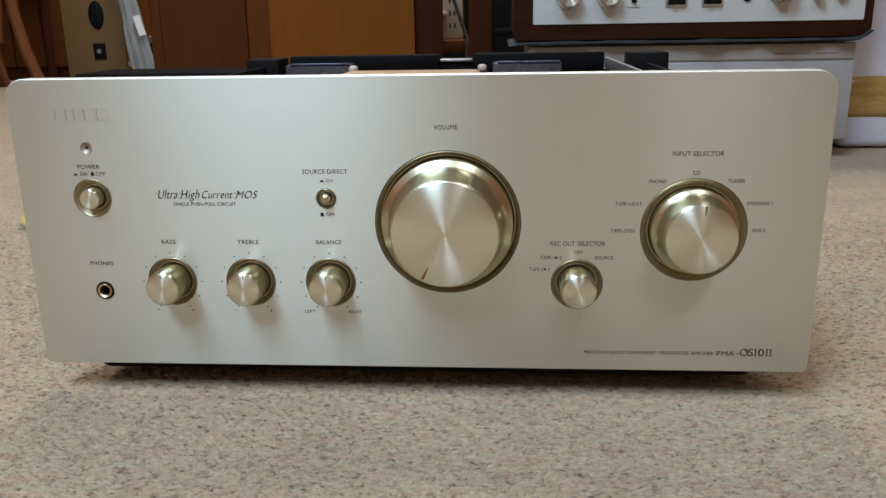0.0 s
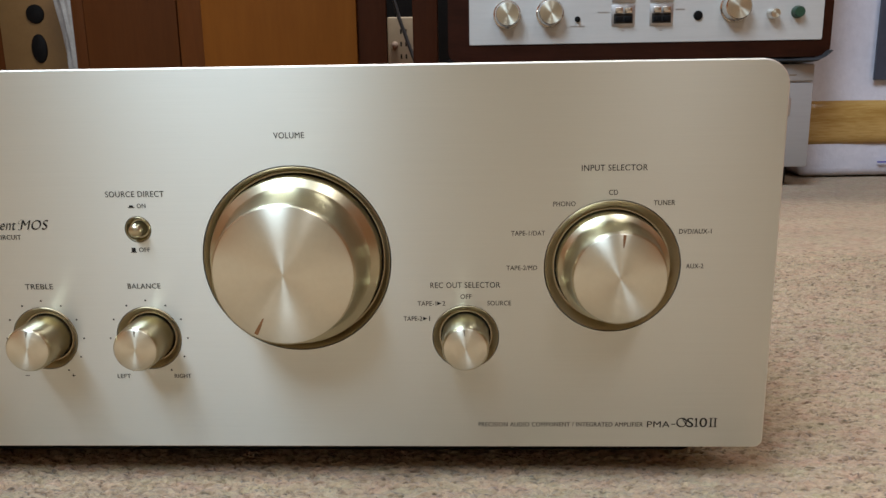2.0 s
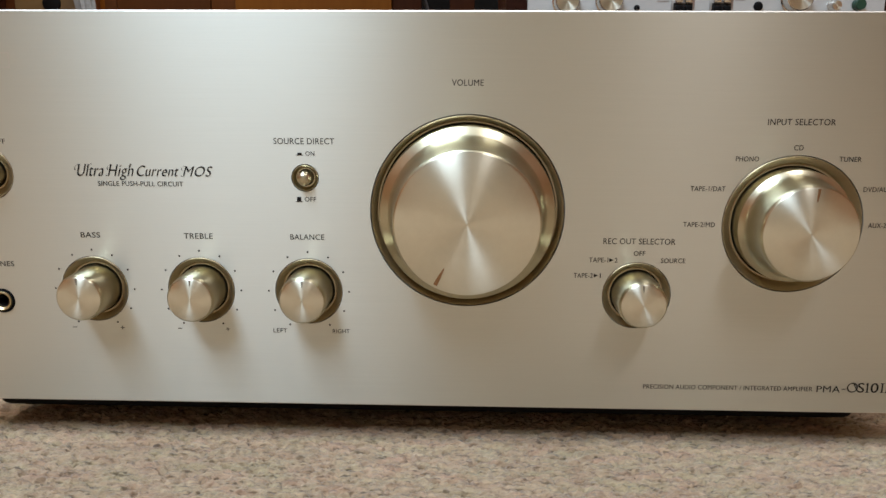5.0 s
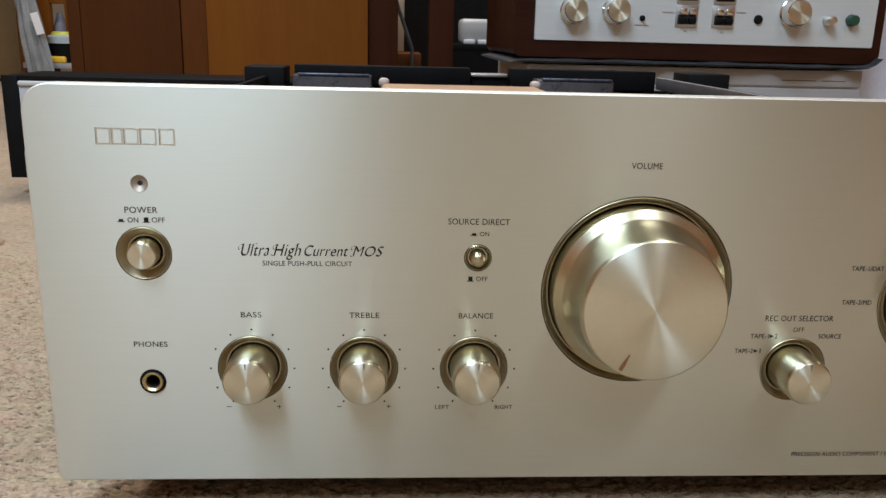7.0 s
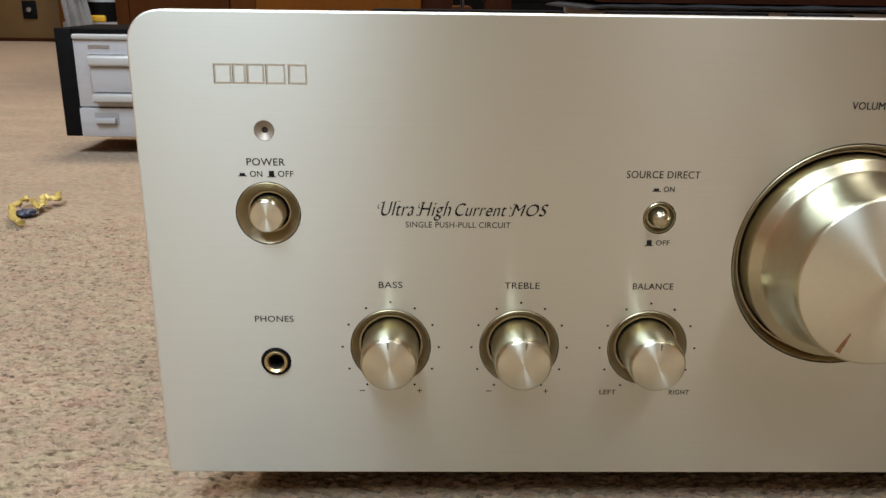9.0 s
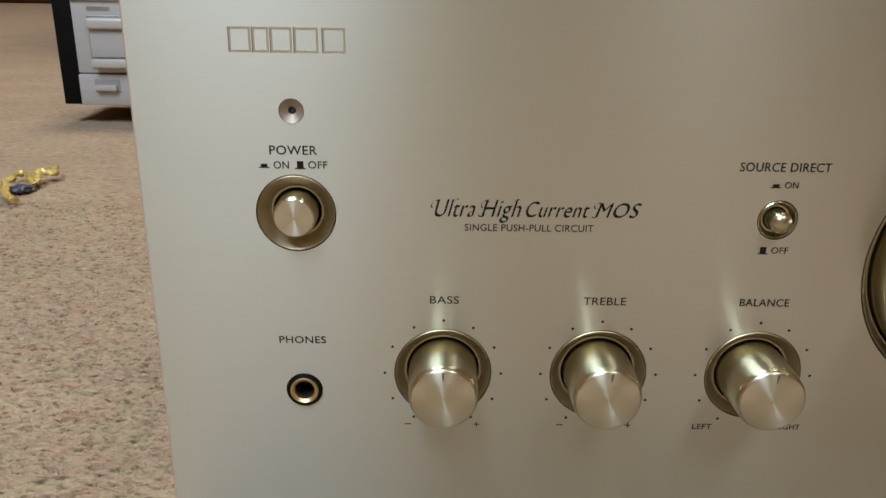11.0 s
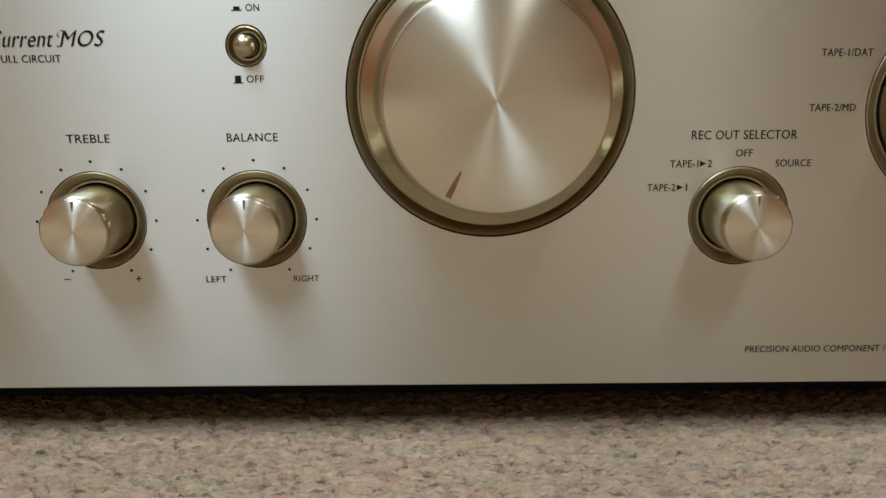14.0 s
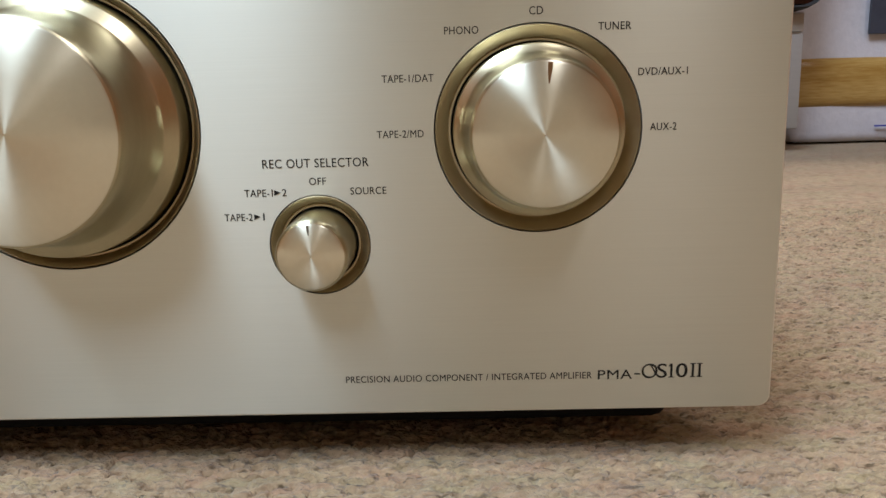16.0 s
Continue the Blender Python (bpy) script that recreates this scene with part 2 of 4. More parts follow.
def box(x0, x1, y0, y1, z0, z1, bevel=0.0, seg=2, bm=None):
    bm = bm or bmesh.new()
    made = bmesh.ops.create_cube(bm, size=1.0, matrix=Matrix.LocRotScale(((x0 + x1) / 2, (y0 + y1) / 2, (z0 + z1) / 2), None, (x1 - x0, y1 - y0, z1 - z0)))
    if bevel:
        edges = list({e for v in made["verts"] for e in v.link_edges})
        bmesh.ops.bevel(bm, geom=edges, offset=bevel, segments=seg, affect="EDGES", profile=0.5)
    return bm


def lathe(profile, n=64, bm=None, cap_first=False, cap_last=False):
    """Turns (radius, y) round the y axis."""
    bm = bm or bmesh.new()
    rings = []
    for r, y in profile:
        if r < 1e-6:
            rings.append([bm.verts.new((0, y, 0))])
        else:
            rings.append([bm.verts.new((r * math.cos(2 * math.pi * i / n), y, r * math.sin(2 * math.pi * i / n))) for i in range(n)])
    for a, b in zip(rings, rings[1:]):
        for i in range(n):
            j = (i + 1) % n
            if len(a) == 1:
                bm.faces.new((a[0], b[i], b[j]))
            elif len(b) == 1:
                bm.faces.new((a[i], a[j], b[0]))
            else:
                bm.faces.new((a[i], a[j], b[j], b[i]))
    if cap_first and len(rings[0]) > 1:
        bm.faces.new(rings[0])
    if cap_last and len(rings[-1]) > 1:
        bm.faces.new(rings[-1])
    return bm


def rounded(x0, x1, z0, z1, top, bottom, n=8):
    """The outline of an upright plate with rounded corners, as (x, z)."""
    out = []
    for cx, cz, r, a0 in ((x1 - bottom, z0 + bottom, bottom, -90), (x1 - top, z1 - top, top, 0), (x0 + top, z1 - top, top, 90), (x0 + bottom, z0 + bottom, bottom, 180)):
        out += [(cx + r * math.cos(radians(a0 + 90 * i / n)), cz + r * math.sin(radians(a0 + 90 * i / n))) for i in range(n + 1)]
    return out


def plate(outlines, holes=(), n=72, bm=None):
    """A plate from outlines (y, points), first the front; holes (x, z, r) go through it."""
    bm = bm or bmesh.new()
    loops = [[bm.verts.new((x, y, z)) for x, z in pts] for y, pts in outlines]
    for a, b in zip(loops, loops[1:]):
        for i in range(len(a)):
            j = (i + 1) % len(a)
            bm.faces.new((a[i], a[j], b[j], b[i]))
    rims = []
    for x, z, r in holes:
        rims.append([[bm.verts.new((x + r * math.cos(2 * math.pi * i / n), y, z + r * math.sin(2 * math.pi * i / n))) for i in range(n)] for y in (outlines[0][0], outlines[-1][0])])
        for i in range(n):
            j = (i + 1) % n
            bm.faces.new((rims[-1][0][i], rims[-1][0][j], rims[-1][1][j], rims[-1][1][i]))
    for k, loop in ((0, loops[0]), (1, loops[-1])):
        edges = []
        for ring in [loop] + [rim[k] for rim in rims]:
            edges += [bm.edges.get((ring[i], ring[(i + 1) % len(ring)])) for i in range(len(ring))]
        bmesh.ops.triangle_fill(bm, edges=edges, use_beauty=True, use_dissolve=False)
    return bm


def rod(a, b, r, n=12, bm=None, r2=None):
    """A round bar from a to b."""
    bm = bm or bmesh.new()
    a, b = Vector(a), Vector(b)
    turn = (b - a).to_track_quat("Z", "Y").to_matrix().to_4x4()
    bmesh.ops.create_cone(bm, cap_ends=True, segments=n, radius1=r, radius2=r if r2 is None else r2, depth=(b - a).length, matrix=Matrix.Translation((a + b) / 2) @ turn)
    return bm


def tube(points, r, n=8, bm=None, flat=1.0):
    """A bent bar along points."""
    bm = bm or bmesh.new()
    pts = [Vector(p) for p in points]
    rings = []
    for k, p in enumerate(pts):
        way = (pts[min(k + 1, len(pts) - 1)] - pts[max(k - 1, 0)]).normalized()
        side = way.cross(Vector((0, 0, 1)))
        side = side.normalized() if side.length > 1e-4 else Vector((1, 0, 0))
        up = side.cross(way)
        rings.append([bm.verts.new(p + r * (math.cos(2 * math.pi * i / n) * side + flat * math.sin(2 * math.pi * i / n) * up)) for i in range(n)])
    for a, b in zip(rings, rings[1:]):
        for i in range(n):
            bm.faces.new((a[i], a[(i + 1) % n], b[(i + 1) % n], b[i]))
    bm.faces.new(rings[0]), bm.faces.new(rings[-1])
    return bm


def lettering(text, width, height, shear=0.0, dark=0.000018, nib=0.0):
    """A flat mesh of letters, centred on its origin and facing -y, of that width and cap height."""
    curve = bpy.data.curves.new("lettering", "FONT")
    curve.body, curve.shear, curve.resolution_u, curve.space_character = text, shear, 4, 1.06
    curve.offset = -0.018 if nib else 0.0
    ob = new("lettering", curve)
    me = bpy.data.meshes.new_from_object(ob.evaluated_get(bpy.context.evaluated_depsgraph_get()))
    bpy.data.objects.remove(ob)
    co = np.empty(len(me.vertices) * 3)
    me.vertices.foreach_get("co", co)
    co = co.reshape(-1, 3)
    lo, hi = co.min(0), co.max(0)
    x = (co[:, 0] - (lo[0] + hi[0]) / 2) * width / (hi[0] - lo[0])
    z = (co[:, 1] - lo[1]) * height / (hi[1] - lo[1]) - height / 2
    me.vertices.foreach_set("co", np.stack([x, 0 * x, z], 1).ravel())
    bm = bmesh.new()
    copies = [(-dark, 0.0, 0.0), (dark, 0.00001, 0.0)] if dark else [(0.0, 0.0, 0.0)]
    if nib:
        copies = [(nib * k * 0.78, 0.000004 * k, nib * k * 0.62) for k in (-1.0, -0.5, 0.0, 0.5, 1.0)]
    for dx, dy, dz in copies:
        first = len(bm.verts)
        bm.from_mesh(me)
        bm.verts.ensure_lookup_table()
        for v in bm.verts[first:]:
            v.co += Vector((dx, dy, dz))
    bm.to_mesh(me)
    bm.free()
    me.materials.append(print_ink)
    me.update()
    return me


# ---- the room ----
def floor_rise(x, y):
    """The carpet lies a little higher under the stacked units."""
    a, b = np.clip((y - 0.2) / 0.5, 0, 1), np.clip((x + 0.05) / 0.45, 0, 1)
    return 0.0145 * a * a * (3 - 2 * a) * b * b * (3 - 2 * b)


def grid_mesh(name, xs, ys, height):
    """A sheet over a grid, its height given by a function of x and y."""
    gx, gy = np.meshgrid(xs, ys)
    nx, ny = len(xs), len(ys)
    verts = np.stack([gx, gy, height(gx, gy)], -1).reshape(-1, 3)
    i = (np.arange(ny - 1)[:, None] * nx + np.arange(nx - 1)).ravel()
    quads = np.stack([i, i + 1, i + nx + 1, i + nx], 1)
    me = bpy.data.meshes.new(name)
    me.vertices.add(len(verts)), me.loops.add(quads.size), me.polygons.add(len(quads))
    me.vertices.foreach_set("co", verts.ravel())
    me.loops.foreach_set("vertex_index", quads.ravel())
    me.polygons.foreach_set("loop_start", np.arange(0, quads.size, 4))
    me.polygons.foreach_set("use_smooth", np.ones(len(quads), bool))
    me.update()
    me.validate()
    return me


rng = np.random.default_rng(5)
TABLE = rng.random((2, 256, 256))


def tufts(x, y, cx, cy):
    """Rounded yarn tufts of about cx by cy metres, 1 on their tops and 0 between them."""
    u, v = x / cx + 0.35 * np.sin(y * 190), y / cy + 0.35 * np.sin(x * 150)
    iu, iv = np.floor(u).astype(int), np.floor(v).astype(int)
    best, second = np.full(x.shape, 9.0), np.full(x.shape, 9.0)
    for du in (-1, 0, 1):
        for dv in (-1, 0, 1):
            a, b = (iu + du) % 256, (iv + dv) % 256
            far = np.sqrt((u - iu - du - TABLE[0][a, b]) ** 2 + (v - iv - dv - TABLE[1][a, b]) ** 2)
            second = np.minimum(second, np.maximum(far, best))
            best = np.minimum(best, far)
    return np.sqrt(np.clip(2.6 * (second - best), 0, 1)) * (1 - 0.35 * best)


def slits(x, y, cx, cy, wide, thin):
    """Short gaps between the yarns, one to a cell of cx by cy metres, 1 at their deepest."""
    u, v = x / cx + 0.3 * np.sin(y * 170), y / cy + 0.3 * np.sin(x * 130)
    iu, iv = np.floor(u).astype(int), np.floor(v).astype(int)
    out = np.zeros(x.shape)
    for du in (-1, 0, 1):
        for dv in (-1, 0, 1):
            a, b = (iu + du) % 256, (iv + dv) % 256
            p, q = (u - iu - du - TABLE[0][a, b]) * cx, (v - iv - dv - TABLE[1][a, b]) * cy
            lean, size = 0.8 * (TABLE[0][b, a] - 0.5), 0.35 + 0.65 * TABLE[1][b, a]
            out = np.maximum(out, size * np.sqrt(np.clip(1 - (p / (wide * size)) ** 2 - ((q - lean * p) / thin) ** 2, 0, 1)))
    return out


def pile(x, y):
    near = np.clip(np.minimum(np.minimum(x + 0.56, 0.62 - x), np.minimum(y + 0.17, 0.42 - y)) / 0.04, 0, 1)
    low = 0.0014 * tufts(x, y, 0.0058, 0.0030) + 0.0009 * tufts(x + 7, y + 3, 0.017, 0.009) + 0.0005 * (rng.random(x.shape) - 0.5)
    return floor_rise(x, y) - 0.0006 + near * (low - 0.0016 - 0.0036 * slits(x + 3, y + 9, 0.0068, 0.0044, 0.0034, 0.0011))


def spaced(lo, near0, near1, hi, step, coarse):
    return np.concatenate([np.linspace(lo, near0, coarse)[:-1], np.arange(near0, near1, step), np.linspace(near1, hi, coarse)])


X0, X1, Y0, Y1, H = -2.3, 2.1, -3.2, 3.3, 2.4
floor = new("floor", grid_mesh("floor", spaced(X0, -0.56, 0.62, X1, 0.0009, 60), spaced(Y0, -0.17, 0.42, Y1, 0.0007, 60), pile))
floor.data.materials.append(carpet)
tagged(floor, "beige grey loop pile carpet, brown flecks and painted gap shade", "carpet", kind="structure")
solid("ceiling", box(X0, X1, Y0, Y1, H, H + 0.1), ceiling_paint, "plain white ceiling", "ceiling", kind="structure", smooth=0)
solid("wall_north", box(X0 - 0.1, X1 + 0.1, Y1, Y1 + 0.1, -0.05, H), wall_paint, "beige papered wall behind the furniture", "wall", kind="structure", smooth=0)
solid("wall_south", box(X0 - 0.1, X1 + 0.1, Y0 - 0.1, Y0, -0.05, H), wall_paint, "plain beige papered wall", "wall", kind="structure", smooth=0)
# Unseen side walls, their wood tone added for warm reflections in the metal.
solid("wall_west", box(X0 - 0.1, X0, Y0, Y1, -0.05, H), wall_warm_tone, "plain unseen wall in a wood tone for warm reflections", "wall", kind="structure", smooth=0)
solid("wall_east", box(X1, X1 + 0.1, Y0, Y1, -0.05, H), wall_warm_tone, "plain unseen wall in a wood tone for warm reflections", "wall", kind="structure", smooth=0)


# ---- the amplifier ----
BOTTOM, TOP, HALF = 0.0175, 0.1807, 0.217
VOL, INP, REC = (0.0203, 0.1019), (0.1506, 0.0981), (0.0902, 0.0679)
BASS, TREBLE, BALANCE = (-0.1356, 0.0680), (-0.0905, 0.0680), (-0.0453, 0.0680)
POWER, DIRECT, JACK, LED = (-0.1758, 0.1160), (-0.0453, 0.1155), (-0.1758, 0.0622), (-0.1758, 0.1436)

amp = thing("amplifier", "champagne gold stereo amplifier on carpet with its lid off", "amplifier")
holes = [(*VOL, 0.0395), (*INP, 0.0280), (*REC, 0.0141), (*BASS, 0.0141), (*TREBLE, 0.0141), (*BALANCE, 0.0141), (*POWER, 0.0108), (*DIRECT, 0.0056), (*JACK, 0.0053), (*LED, 0.0033)]
b1, b2 = 0.0005, 0.00016
front = plate([
    (0.0, rounded(-HALF + b1, HALF - b1, BOTTOM + b1, TOP - b1, 0.0102, 0.0032)),
    (b2, rounded(-HALF + b2, HALF - b2, BOTTOM + b2, TOP - b2, 0.0105, 0.0034)),
    (b1, rounded(-HALF, HALF, BOTTOM, TOP, 0.0106, 0.0036)),
    (0.0085, rounded(-HALF, HALF, BOTTOM, TOP, 0.0106, 0.0036))], holes)
panel = part("front_panel", front, panel_metal, amp, "champagne gold brushed aluminium front panel", smooth=20)
panel.data.materials.append(edge_metal)
for face in panel.data.polygons:
    face.material_index = 0 if abs(face.normal.y) > 0.95 else 1


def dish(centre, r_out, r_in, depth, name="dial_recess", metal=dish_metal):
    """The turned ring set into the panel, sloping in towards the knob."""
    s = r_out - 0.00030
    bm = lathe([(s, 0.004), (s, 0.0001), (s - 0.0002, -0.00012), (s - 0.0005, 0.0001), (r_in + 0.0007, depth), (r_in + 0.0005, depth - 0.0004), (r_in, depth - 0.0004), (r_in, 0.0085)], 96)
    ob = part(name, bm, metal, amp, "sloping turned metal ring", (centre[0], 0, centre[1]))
    part("gap", lathe([(r_out + 0.0004, 0.0084), (0.0, 0.0084)], 48), dark_gap, ob)
    return ob


def turned_knob(name, centre, profile, face_r, mark=None, label="", ink=pointer_mark):
    """A knob with a spun face; mark: degrees clockwise from the top, inner and outer radius, half width of its pointer."""
    y = profile[-1][1]
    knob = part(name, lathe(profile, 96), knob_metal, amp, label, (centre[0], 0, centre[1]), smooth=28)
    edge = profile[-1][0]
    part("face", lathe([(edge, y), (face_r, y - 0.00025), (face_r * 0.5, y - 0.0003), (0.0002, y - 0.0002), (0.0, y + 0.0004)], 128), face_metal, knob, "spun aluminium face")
    if mark:
        turn, r0, r1, w = mark
        c, s = math.cos(radians(turn)), math.sin(radians(turn))
        bm = bmesh.new()
        pts = [(-0.25 * w, r0), (-0.8 * w, (r0 + r1) / 2), (-w, r1), (w, r1), (0.8 * w, (r0 + r1) / 2), (0.25 * w, r0)]
        vs = [bm.verts.new((a * c + r * s, y - 0.00042, r * c - a * s)) for a, r in pts]
        bs = [bm.verts.new((a * c + r * s, y - 0.0001, r * c - a * s)) for a, r in pts]
        bm.faces.new(vs)
        for i in range(6):
            bm.faces.new((vs[i], vs[(i + 1) % 6], bs[(i + 1) % 6], bs[i]))
        part("pointer", bm, ink, knob, "copper pointer mark" if ink is pointer_mark else "grey pointer groove", smooth=0)
    return knob


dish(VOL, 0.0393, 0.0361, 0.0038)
turned_knob("volume_knob", VOL, [(0.0353, 0.0084), (0.0353, -0.0036), (0.0350, -0.0043), (0.0345, -0.0047), (0.0319, -0.0060), (0.0315, -0.0064), (0.0305, -0.0084), (0.0297, -0.0115), (0.0290, -0.0158), (0.0286, -0.0190), (0.0284, -0.0226), (0.0282, -0.0243), (0.0279, -0.0252), (0.0274, -0.0256)], 0.0269, (207, 0.0190, 0.0263, 0.0008), "large champagne gold volume knob")
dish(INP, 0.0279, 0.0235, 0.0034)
turned_knob("input_selector_knob", INP, [(0.0228, 0.0084), (0.0228, -0.0030), (0.0226, -0.0036), (0.0222, -0.0039), (0.0207, -0.0048), (0.0204, -0.0052), (0.0199, -0.0070), (0.0196, -0.0098), (0.0192, -0.0130), (0.0188, -0.0168), (0.0187, -0.0180), (0.0184, -0.0186), (0.0180, -0.0190)], 0.0176, (4, 0.0125, 0.0176, 0.0006), "champagne gold input selector knob")
small = [(0.0099, 0.0084), (0.0099, -0.0012), (0.0098, -0.0070), (0.0096, -0.0128), (0.0095, -0.0139), (0.0092, -0.0147), (0.0088, -0.0151)]
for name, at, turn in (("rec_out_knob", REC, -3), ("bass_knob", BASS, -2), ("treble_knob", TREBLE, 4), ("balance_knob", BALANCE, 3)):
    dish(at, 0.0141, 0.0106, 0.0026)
    turned_knob(name, at, small, 0.0084, (turn, 0.0058, 0.0084, 0.00035), "small champagne gold rotary knob", pointer_grey)

dish(POWER, 0.0108, 0.0066, 0.0030, "power_recess")
turned_knob("power_button", POWER, [(0.0058, 0.0084), (0.0058, -0.0026), (0.0056, -0.0034), (0.0053, -0.0038)], 0.0050, None, "round push button")
dish(DIRECT, 0.0056, 0.0034, 0.0022, "button_recess", knob_metal)
part("source_direct_button", lathe([(0.0030, 0.0084), (0.0030, -0.0022), (0.0027, -0.0034), (0.0019, -0.0041), (0.0009, -0.0044), (0.0, -0.0045)], 40), knob_metal, amp, "small domed push button", (DIRECT[0], 0, DIRECT[1]))
jack = part("phones_jack", lathe([(0.0050, 0.004), (0.0050, -0.0006), (0.0046, -0.0008), (0.0043, -0.0004), (0.0043, 0.004)], 48), black_plastic, amp, "black headphone socket", (JACK[0], 0, JACK[1]))
part("brass_sleeve", lathe([(0.0042, 0.004), (0.0042, -0.0006), (0.0040, -0.0009), (0.0037, -0.0010), (0.0029, -0.0003), (0.0029, 0.0020)], 48), brass, jack, "brass sleeve")
part("socket_hole", lathe([(0.00288, 0.0012), (0.00288, 0.0079), (0.0, 0.0079)], 32), dark_gap, jack)
led_metal = mottled("dull_recess_metal", (0.36, 0.31, 0.25), (0.44, 0.38, 0.31), 150.0, 0.55, 0.7)
lamp_dish = part("indicator_recess", lathe([(0.0032, 0.002), (0.0032, -0.0001), (0.0030, 0.0001), (0.0010, 0.0012), (0.0009, 0.0045)], 40), led_metal, amp, "", (LED[0], 0, LED[1]))
part("indicator_lamp", lathe([(0.0010, 0.0030), (0.0007, 0.0019), (0.0, 0.0017)], 20), pcb_green, lamp_dish, "unlit indicator lamp")

INK_Y = -0.00012
WORDS = [
    ("VOLUME", 0.0200, 0.1535, 0.0124, 0.00245), ("INPUT SELECTOR", 0.1504, 0.1390, 0.0262, 0.00245), ("CD", 0.1502, 0.1290, 0.0036, 0.0021),
    ("PHONO", 0.1306, 0.1245, 0.0090, 0.0020), ("TUNER", 0.1707, 0.1246, 0.0086, 0.0020), ("TAPE-1/DAT", 0.1161, 0.1125, 0.0138, 0.0020),
    ("TAPE-2/MD", 0.1136, 0.0979, 0.0126, 0.0020), ("DVD/AUX-1", 0.1836, 0.1127, 0.0130, 0.0020), ("AUX-2", 0.1841, 0.0982, 0.0070, 0.0020),
    ("REC OUT SELECTOR", 0.0902, 0.0907, 0.0290, 0.00245), ("OFF", 0.0905, 0.0857, 0.0046, 0.0020), ("SOURCE", 0.1043, 0.0828, 0.0098, 0.0020),
    ("TAPE-1", 0.0741, 0.0828, 0.0078, 0.0020), ("2", 0.0812, 0.0828, 0.0012, 0.0020), ("TAPE-2", 0.0681, 0.0762, 0.0078, 0.0020), ("1", 0.0751, 0.0762, 0.0004, 0.0020),
    ("PRECISION AUDIO COMPONENT / INTEGRATED AMPLIFIER", 0.1306, 0.0281, 0.0705, 0.0020), ("PMA", 0.17245, 0.02815, 0.0097, 0.0028),
    ("SOURCE DIRECT", -0.0453, 0.1303, 0.0244, 0.00245), ("ON", -0.0430, 0.1254, 0.0036, 0.0018), ("OFF", -0.0434, 0.1068, 0.0046, 0.0019),
    ("POWER", -0.1758, 0.1334, 0.0124, 0.0024), ("ON", -0.1791, 0.1294, 0.0040, 0.0020), ("OFF", -0.1695, 0.1295, 0.0050, 0.0020),
    ("PHONES", -0.1757, 0.0784, 0.0132, 0.0022), ("BASS", -0.1355, 0.0911, 0.0081, 0.0023), ("TREBLE", -0.0904, 0.0911, 0.0120, 0.0023), ("BALANCE", -0.0452, 0.0911, 0.0140, 0.0023),
    ("SINGLE PUSH-PULL CIRCUIT", -0.1128, 0.1126, 0.0350, 0.0020), ("LEFT", -0.0580, 0.0507, 0.0058, 0.0018), ("RIGHT", -0.0322, 0.0507, 0.0072, 0.0018),
]
for text, x, z, w, h in WORDS:
    part("lettering", lettering(text, w, h), None, amp, "", (x, INK_Y, z))
for text, x0, x1, z0, z1 in (("Ultra", -0.1384, -0.1277, 0.11565, 0.1204), ("High", -0.1258, -0.1153, 0.1141, 0.1204), ("Current", -0.1138, -0.0968, 0.11575, 0.1200), ("MOS", -0.0950, -0.0829, 0.11580, 0.1198)):
    part("script_lettering", lettering(text, x1 - x0, z1 - z0, 0.36, 0.0, 0.00019), None, amp, "slanted dark script", ((x0 + x1) / 2, INK_Y, (z0 + z1) / 2))


def flat_marks(shapes):
    """Small printed shapes, each a list of (x, z)."""
    bm = bmesh.new()
    for pts in shapes:
        bm.faces.new([bm.verts.new((x, INK_Y, z)) for x, z in pts])
    return bm


def disc(x, z, r, n=10):
    return [(x + r * math.cos(2 * math.pi * i / n), z + r * math.sin(2 * math.pi * i / n)) for i in range(n)]


def rect(x, z, w, h):
    return [(x - w / 2, z - h / 2), (x + w / 2, z - h / 2), (x + w / 2, z + h / 2), (x - w / 2, z + h / 2)]


def pen(points, nib=0.00026, turn=38):
    """A stroke of a broad pen held at an angle, along a smooth line through (x, z)."""
    p = [Vector(points[0])] + [Vector(q) for q in points] + [Vector(points[-1])]
    way = []
    for a, b, c, d in zip(p, p[1:], p[2:], p[3:]):
        for k in range(6):
            u = k / 6
            way.append(0.5 * (2 * b + (c - a) * u + (2 * a - 5 * b + 4 * c - d) * u * u + (3 * b - a - 3 * c + d) * u ** 3))
    way.append(p[-1])
    edge = Vector((math.cos(radians(turn)), math.sin(radians(turn)))) * nib
    bm = bmesh.new()
    pairs = [(bm.verts.new((q.x - edge.x, INK_Y - 0.00003, q.y - edge.y)), bm.verts.new((q.x + edge.x, INK_Y - 0.00003, q.y + edge.y))) for q in way]
    for (a, b), (c, d) in zip(pairs, pairs[1:]):
        bm.faces.new((a, b, d, c))
    return bm


